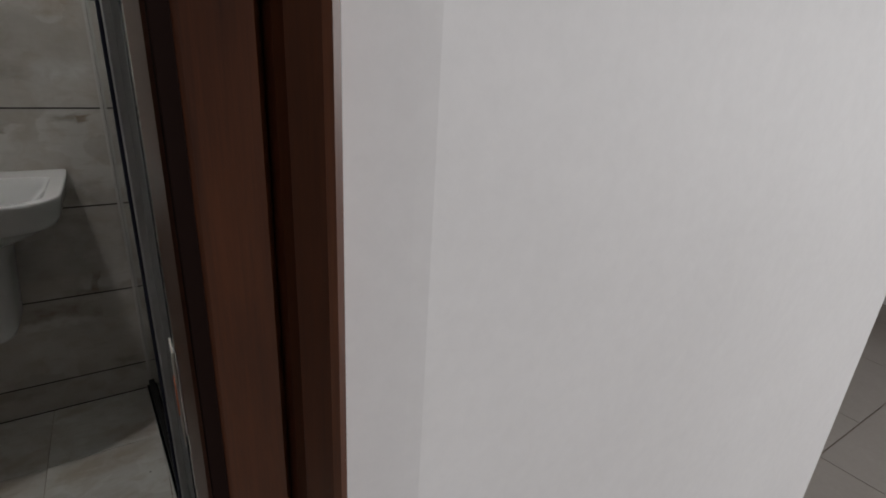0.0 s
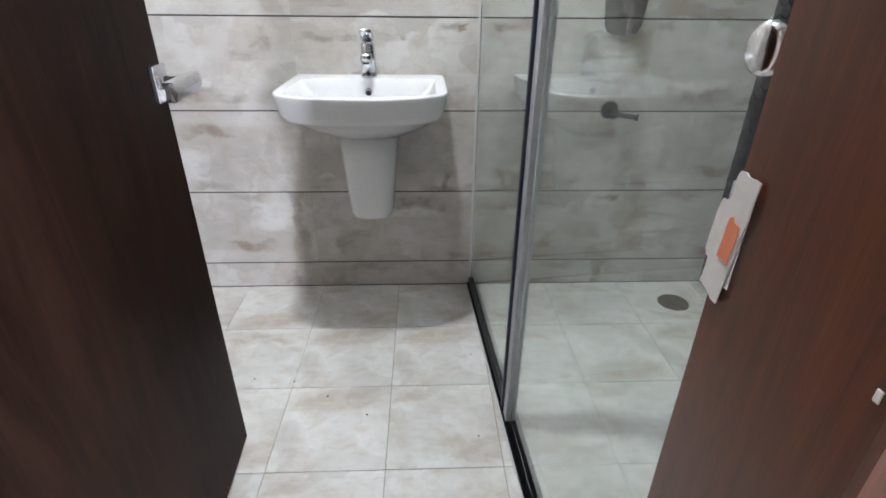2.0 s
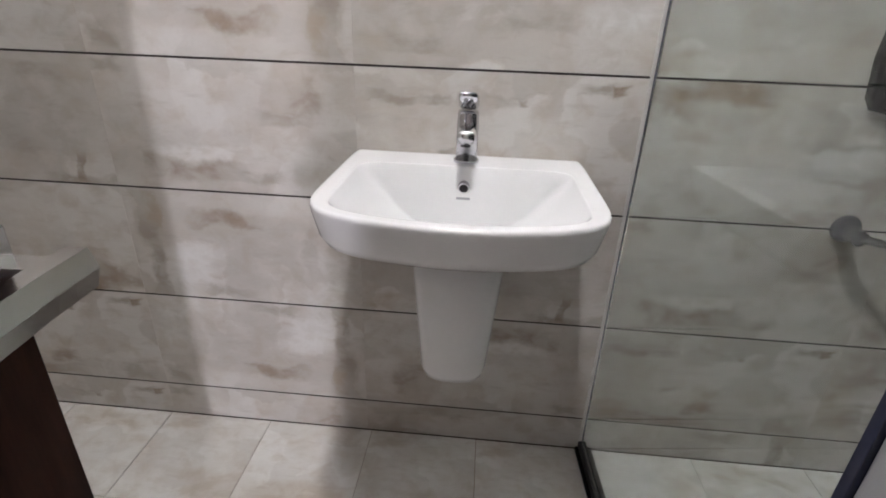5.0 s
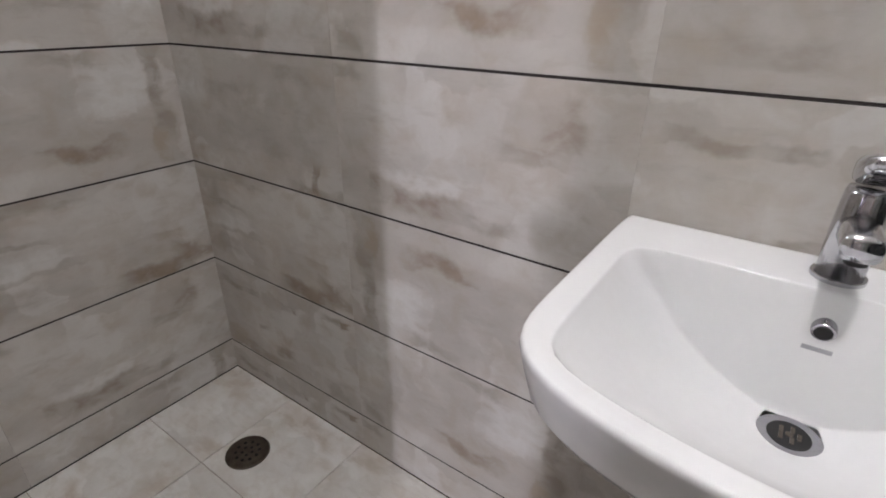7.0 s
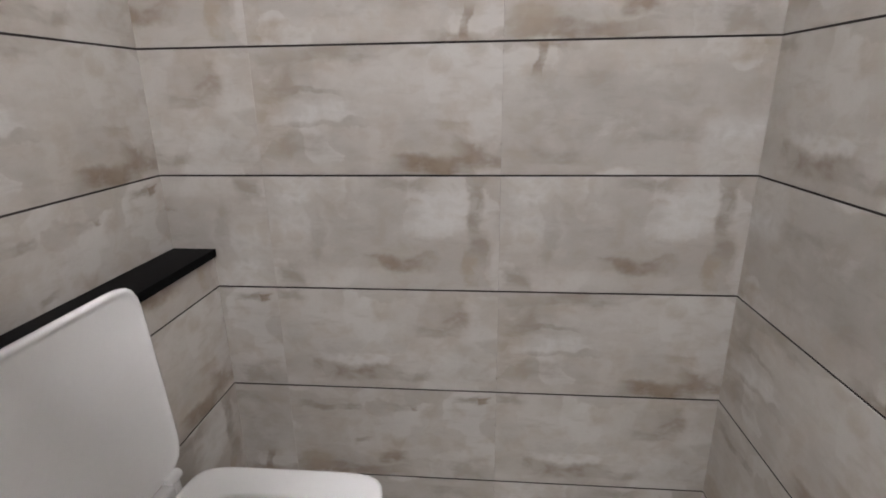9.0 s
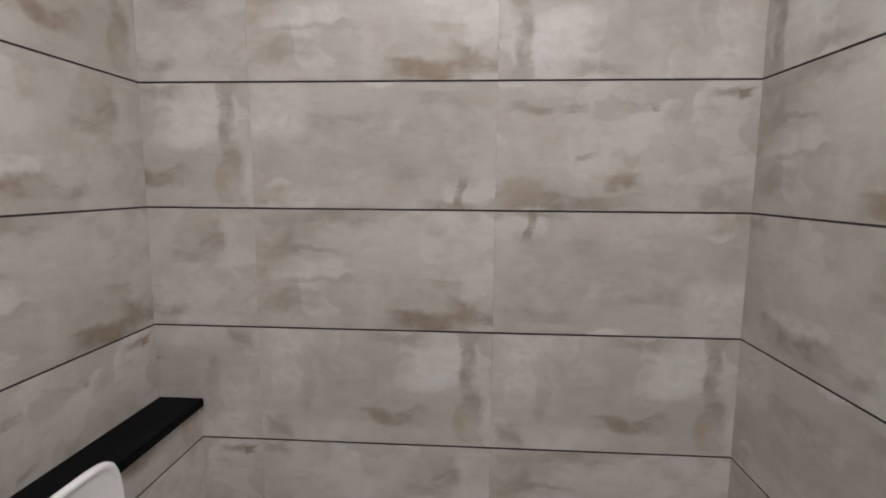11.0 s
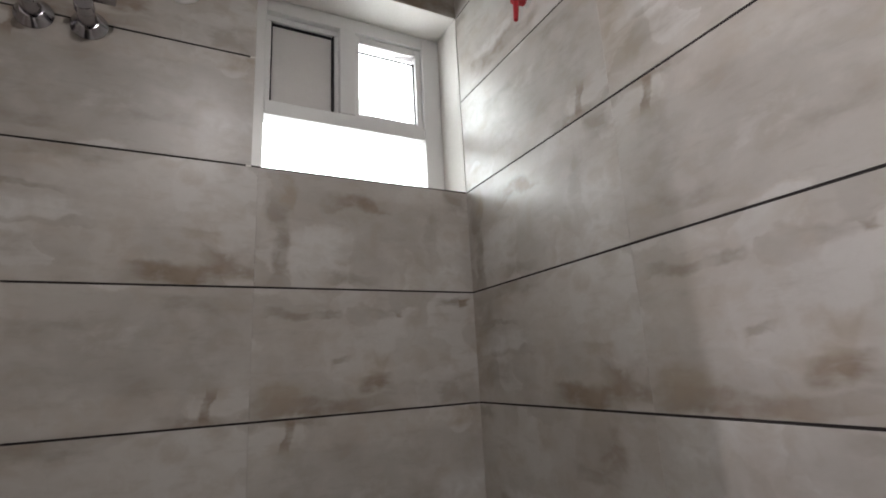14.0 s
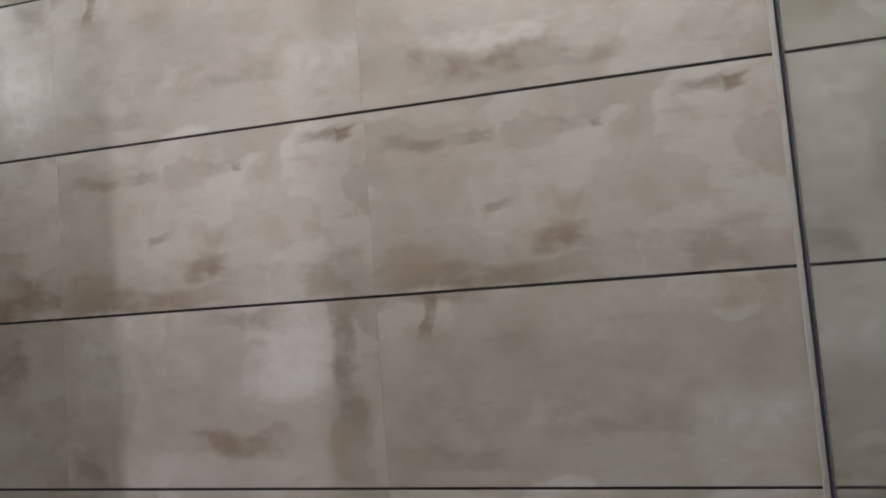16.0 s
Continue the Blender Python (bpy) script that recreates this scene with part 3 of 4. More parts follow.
for y0, y1, z0, z1 in ((-0.281, -0.088, 2.188, 2.413), (WY0 + 0.040, WY1 - 0.062, WZ0 + 0.045, 2.128)):
    g = win("pane", y0, y1, z0, z1, -0.163, -0.159, M_GLASS, "clear glass pane", 0.0)
    g.visible_shadow = False
tagged(part("backdrop", box(-3.01, -3.0, -4.0, 3.0, 0.5, 6.5), M_SKYGLOW), "plain bright overcast sky outside", "sky", kind="structure")

# ---- bedroom window ----
def bedroom_window(name, x, y, turn, half, label):
    w = empty(name, x, y, 0.8, label=label, category="window", kind="structure")
    w.rotation_euler = (0, 0, radians(turn))
    for nm, x0, x1, z0, z1 in (("frame_stile", -half, 0.015 - half, 0, 1.3), ("frame_stile", half - 0.015, half, 0, 1.3), ("frame_rail", 0.015 - half, half - 0.015, 0, 0.03), ("frame_rail", 0.015 - half, half - 0.015, 1.27, 1.3)):
        part(nm, box(x0, x1, -0.03, 0.03, z0, z1, 0.003), M_UPVC, w)
    g = part("pane", box(0.015 - half, half - 0.015, -0.003, 0.003, 0.03, 1.27), M_GLASS, w, "clear glass pane")
    g.visible_shadow = False


bedroom_window("window_2", 3.90, -6.25, 0, 0.15, "tall narrow bedroom window with a white frame")
# invented east window, out of view, where the side fill stands
bedroom_window("window_3", 5.25, -4.0, 90, 0.60, "added unseen wide bedroom window with a white frame, excuse for the side fill")

# ---- ledge over the hidden cistern ----
LEDGE_END = 1.085
ledge = empty("cistern_ledge", 0, YS, 0, label="tiled half-height ledge behind the toilet", category="ledge", kind="structure")
part("core", box(0.0005, LEDGE_END, -0.0025, 0.1106, -0.003, 0.794), M_GROUT, ledge)
top = tagged(part("granite_shelf", box(0.001, LEDGE_END + 0.006, YS + 0.001, -1.333, 0.795, 0.817, 0.002), M_GRANITE), "black granite slab on the tiled ledge", "shelf")

# ---- washbasin ----
BX = 1.420
basin = empty("washbasin", BX, 0, 0.833, label="white ceramic wall-hung washbasin with half pedestal", category="washbasin")
CY = -0.195
b = bmesh.new()
A, B_, P = 0.247, 0.195, 7.0
outer = [
    (0.30, 0.42, 3, -0.160, 0.0), (0.46, 0.58, 3.5, -0.151, 0.0), (0.76, 0.80, 4.5, -0.108, 0.02), (0.885, 0.895, 5.5, -0.084, 0.030), (0.930, 0.940, 6, -0.075, 0.035),
    (0.962, 0.966, 6.5, -0.058, 0.042), (0.988, 0.990, 7, -0.022, 0.047), (1.0, 1.0, 7, -0.0075, 0.048), (0.9985, 0.9985, 7, -0.0035, 0.048), (0.994, 0.994, 7, -0.0008, 0.047), (0.986, 0.986, 7, 0.0, 0.046), (0.962, 0.962, 7, 0.0, 0.044)]
loops = []
for sx, sy, p, z, bl in outer:
    yc = CY * (1 if sy > 0.9 else 0.55 + 0.45 * sy)
    loops.append(oval(0, yc, A * sx, B_ * sy, p, z, 96, bl, -0.0015 - 0.3 * (1 - sy) * (sy > 0.9), 0.07))
inner = [(0.2160, -0.0955, -0.3765, 10, 0.0, 0.040), (0.2130, -0.0985, -0.3740, 10, -0.0002, 0.040), (0.2118, -0.0997, -0.3730, 10, -0.0014, 0.040), (0.2108, -0.1006, -0.3720, 10, -0.004, 0.039), (0.2075, -0.1035, -0.3695, 9, -0.010, 0.038), (0.198, -0.109, -0.361, 6, -0.028, 0.032), (0.176, -0.114, -0.340, 3.4, -0.056, 0.020),
         (0.146, -0.119, -0.312, 2.7, -0.091, 0.010), (0.108, -0.123, -0.266, 2.4, -0.119, 0.004), (0.070, -0.126, -0.222, 2.2, -0.138, 0.0), (0.042, -0.128, -0.196, 2.1, -0.147, 0.0), (0.030, -0.131, -0.189, 2, -0.150, 0.0)]
for a, yb, yf, p, z, bl in inner:
    half = (yb - yf) / 2
    push = 0.55 * half * min(1.0, max(0.0, (8.0 - p) / 4.6))
    loops.append(oval(0, (yb + yf) / 2 + push / 2, a, half + push / 2, p, z, 96, bl, yb))
loft(b, loops, True, True)
part("bowl", b, M_CERAMIC, basin, "", True)
b = bmesh.new()
ped = [(0.0935, 0.125, -0.150), (0.090, 0.128, -0.21), (0.080, 0.124, -0.32), (0.073, 0.120, -0.408), (0.069, 0.116, -0.422), (0.059, 0.104, -0.428)]
loft(b, [oval(0, -0.128, a, bb, 4.5, z, 48, 0.012, -0.0015) for a, bb, z in ped], True, True)
part("pedestal", b, M_CERAMIC, basin, "tapered half pedestal", True)
drain = part("waste", cyl((0, -0.162, -0.155), (0, -0.162, -0.1492), 0.035, 0.032, 40, 0.001), M_VALVE, basin, "greyed chrome waste ring")
# no real well: its darkness is a black disc
part("strainer", cyl((0, -0.162, -0.151), (0, -0.162, -0.1482), 0.022, 0.021, 30), M_BLACK, drain, "black disc for the shade in the strainer well")
b = bmesh.new()
for k in range(5):
    t = 2 * math.pi * k / 5
    add_box(b, 0.0095 * math.cos(t) - 0.002, 0.0095 * math.cos(t) + 0.002, -0.162 + 0.0095 * math.sin(t) - 0.005, -0.162 + 0.0095 * math.sin(t) + 0.005, -0.150, -0.1472)
add_cyl(b, (0, -0.162, -0.150), (0, -0.162, -0.1470), 0.004, n=12)
part("strainer_bars", b, M_STEEL, drain, "steel strainer bars")
ov = part("overflow_ring", cyl((0, -0.104, -0.038), (0, -0.1165, -0.0412), 0.0125, 0.0115, 28, 0.001), M_VALVE, basin, "chrome overflow ring")
# the hole's shade is a solid black plug
part("overflow_hole", cyl((0, -0.110, -0.0395), (0, -0.1172, -0.0416), 0.0088, n=24), M_BLACK, ov, "black disc for the shade in the overflow hole")
part("maker_mark", box(-0.014, 0.014, -0.1162, -0.1135, -0.0655, -0.0605), M_GREYMARK, basin, "small grey printed mark")

tap = empty("basin_tap", BX, -0.058, 0.833, label="chrome single-lever mixer tap on the washbasin", category="tap")
part("base_ring", cyl((0, 0, 0), (0, 0, 0.006), 0.0265, n=36, bevel=0.001), M_TAPCHROME, tap)
b = bmesh.new()
loft(b, [oval(0, 0, 0.0225, 0.0225, 2.4, z, 32) for z in (0.005, 0.07)] + [oval(0, 0.0, 0.0215, 0.0215, 2.2, 0.098, 32), oval(0, 0, 0.020, 0.020, 2, 0.104, 32)], True, True)
part("body", b, M_TAPCHROME, tap, "", True)
b = bmesh.new()
sp = []
for k, (y, z, w, h) in enumerate(((-0.008, 0.060, 0.017, 0.017), (-0.040, 0.066, 0.0175, 0.015), (-0.072, 0.068, 0.017, 0.013), (-0.086, 0.066, 0.0165, 0.012))):
    sp.append([(w * math.copysign(abs(math.cos(t)) ** 0.6, math.cos(t)), y, z + h * math.copysign(abs(math.sin(t)) ** 0.6, math.sin(t))) for t in [2 * math.pi * i / 24 for i in range(24)]])
loft(b, sp, True, True)
sp_ob = part("spout", b, M_TAPCHROME, tap, "", True)
part("aerator", cyl((0, -0.075, 0.058), (0, -0.075, 0.049), 0.010, n=24), M_BLACK, sp_ob, "dark aerator")
b = bmesh.new()
lv = []
for y, z, w, h in ((0.020, 0.117, 0.019, 0.012), (0.004, 0.121, 0.0205, 0.016), (-0.018, 0.127, 0.0205, 0.015), (-0.042, 0.136, 0.019, 0.010), (-0.058, 0.142, 0.016, 0.006)):
    lv.append([(w * math.copysign(abs(math.cos(t)) ** 0.6, math.cos(t)), y, z + h * math.copysign(abs(math.sin(t)) ** 0.6, math.sin(t))) for t in [2 * math.pi * i / 24 for i in range(24)]])
loft(b, lv, True, True)
part("lever", b, M_TAPCHROME, tap, "", True)

# ---- toilet ----
TX, TY = 0.518, -1.055
wc = empty("toilet", TX, TY, 0, label="white ceramic toilet with its lid raised", category="toilet")
wc.scale = (1, 1, 0.972)
b = bmesh.new()
outer = [(0.115, 0.185, 5, 0.0, -0.06), (0.112, 0.182, 5, 0.03, -0.06), (0.118, 0.195, 4.5, 0.15, -0.05), (0.150, 0.222, 4.2, 0.27, -0.035), (0.176, 0.238, 4.2, 0.35, -0.02), (0.180, 0.242, 4.2, 0.385, -0.018), (0.178, 0.240, 4.2, 0.396, -0.018), (0.172, 0.234, 4.2, 0.400, -0.018)]
loops = [oval(0, yc, a, bb, p, z, 72) for a, bb, p, z, yc in outer]
inn = [(0.118, 0.150, 3.2, 0.400, 0.012), (0.114, 0.146, 3.2, 0.394, 0.012), (0.116, 0.148, 3.2, 0.372, 0.012), (0.104, 0.134, 3.0, 0.32, 0.014), (0.080, 0.105, 2.6, 0.26, 0.02), (0.058, 0.075, 2.3, 0.20, 0.03), (0.045, 0.055, 2, 0.14, 0.03)]
loops += [oval(0, yc, a, bb, p, z, 72) for a, bb, p, z, yc in inn]
loft(b, loops, True, True)
part("bowl", b, M_CERAMIC, wc, "", True)
water = part("water", loft(bmesh.new(), [oval(0, 0.028, 0.062, 0.081, 2.4, 0.2125, 48), oval(0, 0.028, 0.0615, 0.080, 2.4, 0.213, 48)], True, True), M_WATER, wc, "still water in the bowl")
water.visible_shadow = False
b = bmesh.new()
SA, SB = 0.188, 0.2275
so = [(SA - 0.005, SB - 0.005, 0.4045), (SA, SB, 0.408), (SA, SB, 0.4225), (SA - 0.003, SB - 0.003, 0.4268), (SA - 0.010, SB - 0.010, 0.4290), (SA - 0.022, SB - 0.022, 0.4298)]
si = [(0.116, 0.144, 0.4298), (0.110, 0.138, 0.4292), (0.104, 0.132, 0.427), (0.100, 0.128, 0.420), (0.100, 0.128, 0.409), (0.104, 0.132, 0.4045)]
loops = [oval(0, 0.013, a, bb - 0.013, 7.5, z, 80) for a, bb, z in so] + [oval(0, 0.012, a, bb, 4.6, z, 80) for a, bb, z in si]
vv = [[b.verts.new(p) for p in lp] for lp in loops]
for r, s in zip(vv, vv[1:] + vv[:1]):
    for i in range(80):
        b.faces.new((r[i], r[(i + 1) % 80], s[(i + 1) % 80], s[i]))
part("seat", b, M_SEAT, wc, "white plastic seat ring", True)
b = bmesh.new()
LH = 0.440
ll = []
for inset, d in ((0.008, 0.0), (0.002, 0.002), (0.0, 0.006), (0.0, 0.014), (0.003, 0.018), (0.008, 0.0195), (0.012, 0.0170), (0.020, 0.0155), (0.12, 0.0150)):
    pts = []
    for x, y, z in oval(0, 0, SA - inset, LH / 2 - inset, 9.0, 0, 96):
        pts.append((x, d, y + LH / 2))
    ll.append(pts)
loft(b, ll, True, True)
lean = Matrix.Translation((0, -0.250, 0.440)) @ Matrix.Rotation(radians(3.8), 4, "X")
bmesh.ops.transform(b, matrix=lean, verts=b.verts)
part("lid", b, M_SEAT, wc, "raised white plastic lid", True)
part("hinge_bar", box(-0.112, 0.112, -0.238, -0.209, 0.399, 0.440, 0.006, 3), M_SEAT, wc, "white plastic hinge bar behind the seat")
for hx in (-0.128, 0.128):
    part("hinge", cyl((hx - 0.020, -0.226, 0.440), (hx + 0.020, -0.226, 0.440), 0.0125, n=24, bevel=0.003), M_SEAT, wc, "round white plastic hinge")
    part("hinge_foot", cyl((hx, -0.226, 0.398), (hx, -0.226, 0.432), 0.016, 0.013, 24, 0.002), M_SEAT, wc)


# ---- floor drains ----
def floor_drain(x, y):
    d = empty("floor_drain", x, y, 0.0, label="round tarnished steel floor drain set in the tiles", category="floor drain", group="floor drains")
    part("rim", cyl((0, 0, -0.002), (0, 0, 0.0035), 0.060, 0.056, 48, 0.0008), M_STEEL, d)
    part("well", cyl((0, 0, 0.0005), (0, 0, 0.0040), 0.043, n=40), M_STEEL, d, "slotted grate")
    b = bmesh.new()
    for ring, n, r in ((0.014, 5, 0.0045), (0.031, 10, 0.0048)):
        for k in range(n):
            t = 2 * math.pi * (k + 0.3) / n
            add_cyl(b, (ring * math.cos(t), ring * math.sin(t), 0.001), (ring * math.cos(t), ring * math.sin(t), 0.0045), r, n=10)
    # holes are not cut; black studs give their shade
    part("holes", b, M_BLACK, d, "black discs for the shade in the grate holes")
    return d


d1 = floor_drain(0.343, -0.204)
copy_thing(d1, pose(2.580, -0.162, 0))

# ---- shower screen ----
GA = math.degrees(math.atan2(0.085, 1.45))
screen = empty("shower_screen", 1.790, -0.002, 0, label="clear glass shower screen with grey aluminium post", category="shower screen")
screen.rotation_euler = (0, 0, radians(GA))
GL = -1.444
part("threshold", box(-0.020, 0.030, GL, -0.003, 0.0, 0.014, 0.002), M_GRANITE, screen, "black granite threshold strip")
part("edge_bead", box(-0.0255, -0.0205, GL, -0.003, 0.0, 0.005, 0.001), M_BEAD, screen, "pale cement bead along the threshold")
part("channel", box(-0.013, 0.013, -0.735, -0.003, 0.0142, 0.034, 0.001), M_BLACK, screen, "black bottom channel")
part("wall_channel", box(-0.0038, 0.0038, -0.009, -0.0025, 0.0345, 2.05, 0.0005), M_GASKET, screen, "dark wall seal")
# thin pale strip in place of light falling on the tile here
part("silicone_bead", box(-0.012, -0.0042, -0.0032, -0.0005, 0.016, 2.05, 0.0008), M_BEAD, screen, "pale strip standing for light on the tile beside the glass")
p = part("fixed_pane", box(-0.004, 0.004, -0.722, -0.0105, 0.0345, 2.05, 0.0), M_GLASS, screen, "clear fixed glass pane")
p.visible_shadow = False
part("post", box(-0.017, 0.017, -0.768, -0.735, 0.0142, 2.05, 0.002), M_POST, screen, "grey aluminium post")
part("seal", box(-0.0235, 0.008, -0.7345, -0.7225, 0.0345, 2.05, 0.001), M_GASKET, screen, "dark blue rubber seal")
p = part("glass_door", box(-0.004, 0.004, GL + 0.006, -0.772, 0.020, 2.05, 0.0), M_GLASS, screen, "clear glass shower door")
p.visible_shadow = False
for s in (-1, 1):
    b = bmesh.new()
    add_cyl(b, (s * 0.0045, -1.402, 1.052), (s * 0.016, -1.402, 1.052), 0.010, n=24)
    add_cyl(b, (s * 0.012, -1.402, 1.052), (s * 0.031, -1.402, 1.052), 0.0205, 0.0190, 36, 0.004)
    part("knob", b, M_CHROME, screen, "round chrome knob", True)

# ---- shower mixer and spout ----
mixer = empty("shower_mixer", 2.262, 0, 1.045, label="chrome single-lever shower mixer on a shield-shaped plate", category="shower mixer")
sh = [(-0.066, 0.075), (-0.05, 0.086), (0.0, 0.092), (0.05, 0.086), (0.066, 0.075), (0.069, 0.02), (0.060, -0.055), (0.045, -0.078), (0.0, -0.088), (-0.045, -0.078), (-0.060, -0.055), (-0.069, 0.02)]
b = bmesh.new()
loft(b, [[(x, -0.0005, z) for x, z in sh], [(x, -0.010, z) for x, z in sh], [(x * 0.94, -0.014, z * 0.94) for x, z in sh]], True, True)
# plate and spout take the chrome with the dark reflection in its colour
part("plate", b, M_SHADECHROME, mixer, "chrome plate coloured dark as if mirroring a dim room")
part("hub", cyl((0, -0.013, 0.01), (0, -0.055, 0.01), 0.030, 0.027, 36, 0.003), M_VALVE, mixer)
b = bmesh.new()
add_box(b, -0.011, 0.011, -0.074, -0.052, -0.085, 0.020, 0.005)
part("lever", b, M_VALVE, mixer)
spout = empty("bath_spout", 2.262, 0, 0.715, label="short chrome wall spout below the mixer", category="spout")
part("flange", cyl((0, -0.0005, 0), (0, -0.010, 0), 0.032, 0.029, 36, 0.002), M_SHADECHROME, spout)
part("tube", cyl((0, -0.009, 0), (0, -0.055, -0.004), 0.017, 0.017, 28), M_SHADECHROME, spout)
b = bmesh.new()
add_cyl(b, (0, -0.045, -0.004), (0.075, -0.075, -0.012), 0.009, 0.008, 20, 0.001)
add_cyl(b, (0.070, -0.073, -0.011), (0.078, -0.076, -0.012), 0.011, n=20)
part("handle", b, M_SHADECHROME, spout)


# ---- fittings high on the end wall ----
def angle_valve(y, z, lever):
    v = empty("angle_valve", 0, y, z, label="chrome angle valve high on the tiled wall", category="valve", group="angle valves")
    part("flange", cyl((0.0005, 0, 0), (0.020, 0, 0), 0.038, 0.021, 36, 0.002), M_VALVE, v, "round chrome wall flange")
    part("body", cyl((0.018, 0, 0), (0.066, 0, 0), 0.018, 0.018, 28, 0.001), M_VALVE, v)
    part("outlet", cyl((0.048, 0, 0.008), (0.048, 0, 0.052), 0.010, 0.010, 24), M_VALVE, v)
    part("nut", cyl((0.048, 0, 0.045), (0.048, 0, 0.062), 0.013, n=6), M_STEEL, v, "hexagonal nut")
    b = bmesh.new()
    if lever:
        add_cyl(b, (0.060, 0, 0), (0.082, 0, 0), 0.020, 0.018, 30, 0.002)
        add_box(b, 0.062, 0.086, -0.030, 0.056, 0.018, 0.036, 0.004)
    else:
        add_cyl(b, (0.060, 0, 0), (0.084, 0, 0), 0.019, 0.016, 8, 0.002)
    part("knob", b, M_VALVE, v)
    part("hose", cyl((0.048, 0, 0.060), (0.048, 0, 0.30), 0.0065, n=20), M_UPVC if lever else M_ALU, v, "flexible connector hose")
    return v


angle_valve(-1.060, 2.200, False)
angle_valve(-0.960, 2.200, True)
cap = empty("blanking_plate", 0, -0.785, 2.366, label="round white plastic cover plate on the tiles", category="cover plate")
part("disc", cyl((0.0005, 0, 0), (0.007, 0, 0), 0.052, 0.049, 48, 0.002), M_UPVC, cap)
b = bmesh.new()
add_box(b, 0.0068, 0.0078, -0.004, 0.014, -0.034, -0.030)
bmesh.ops.rotate(b, cent=(0.007, 0.005, -0.032), matrix=Matrix.Rotation(radians(-32), 3, "X"), verts=b.verts)
part("mark", b, M_GREYMARK, cap, "small dark printed mark")

plug = empty("red_pipe_plug", 0.365, 0, 2.262, label="red plastic pipe plug sticking out of the tiled wall", category="pipe plug")
part("collar", cyl((0, -0.0005, 0.035), (0, -0.012, 0.035), 0.016, 0.014, 24), M_UPVC, plug, "white pipe collar")
part("cap", cyl((0, -0.010, 0.035), (0, -0.045, 0.030), 0.014, 0.013, 24, 0.002), M_RED, plug)
b = bmesh.new()
add_cyl(b, (0, -0.036, 0.032), (0.004, -0.045, -0.035), 0.0075, 0.006, 16, 0.001)
part("tail", b, M_RED, plug)

# ---- ceiling lamp ----
lamp = empty("ceiling_lamp", 1.38, -0.70, ZC, label="small round white ceiling downlight", category="ceiling lamp")
b = bmesh.new()
ring = [(0.088, 0.0), (0.088, -0.010), (0.084, -0.014), (0.072, -0.014), (0.070, -0.004), (0.070, 0.0)]
loft(b, [[(r * math.cos(2 * math.pi * i / 48), r * math.sin(2 * math.pi * i / 48), z) for i in range(48)] for r, z in ring])
part("rim", b, M_UPVC, lamp)
part("diffuser", cyl((0, 0, -0.001), (0, 0, -0.006), 0.0695, n=40), M_LAMP, lamp, "glowing white diffuser")

# ---- crumbs of dirt on the floor ----
def crumb(x, y, r, seed):
    rr = random.Random(seed)
    b = bmesh.new()
    bmesh.ops.create_icosphere(b, subdivisions=1, radius=r)
    for v in b.verts:
        v.co = Vector((v.co.x * rr.uniform(0.7, 1.5), v.co.y * rr.uniform(0.7, 1.3), max(0.0, v.co.z * 0.5)))
    ob = part("dirt_crumb", b, M_DIRT)
    ob.location = (x, y, 0.0)
    return tagged(ob, "tiny dark crumb of dirt on the floor tiles", "crumb", "dirt crumbs")


for k, (x, y) in enumerate(((1.060, -0.559), (1.187, -0.573), (1.426, -0.718), (1.748, -0.457), (1.740, -0.805), (1.300, -0.640))):
    crumb(x, y, 0.0026 + 0.0004 * (k % 3), k)

# ---- tiles ----
TILE_MESH = {}


def tile_mesh(w, h, depth, material, u0=0.0, v0=0.0, turned=False, size=(W, H)):
    """One bevelled tile whose print starts at (u0, v0); a turned one carries it end for end."""
    key = (round(w, 4), round(h, 4), round(u0, 4), round(v0, 4), turned, material.name)
    if key not in TILE_MESH:
        c = 0.0004
        vs = [(0, 0, 0), (w, 0, 0), (w, 0, h), (0, 0, h), (0, -depth + c, 0), (w, -depth + c, 0), (w, -depth + c, h), (0, -depth + c, h),
              (c, -depth, c), (w - c, -depth, c), (w - c, -depth, h - c), (c, -depth, h - c)]
        fs = [(8, 9, 10, 11), (4, 5, 9, 8), (5, 6, 10, 9), (6, 7, 11, 10), (7, 4, 8, 11), (0, 1, 5, 4), (1, 2, 6, 5), (2, 3, 7, 6), (3, 0, 4, 7)]
        me = bpy.data.meshes.new("tile")
        me.from_pydata(vs, [], fs)
        me.materials.append(material)
        layer = me.uv_layers.new(name="print")
        for lp in me.loops:
            x, _, z = vs[lp.vertex_index]
            u, v = u0 + x, v0 + z
            layer.data[lp.index].uv = (size[0] - u, size[1] - v) if turned else (u, v)
        TILE_MESH[key] = me
    return TILE_MESH[key]


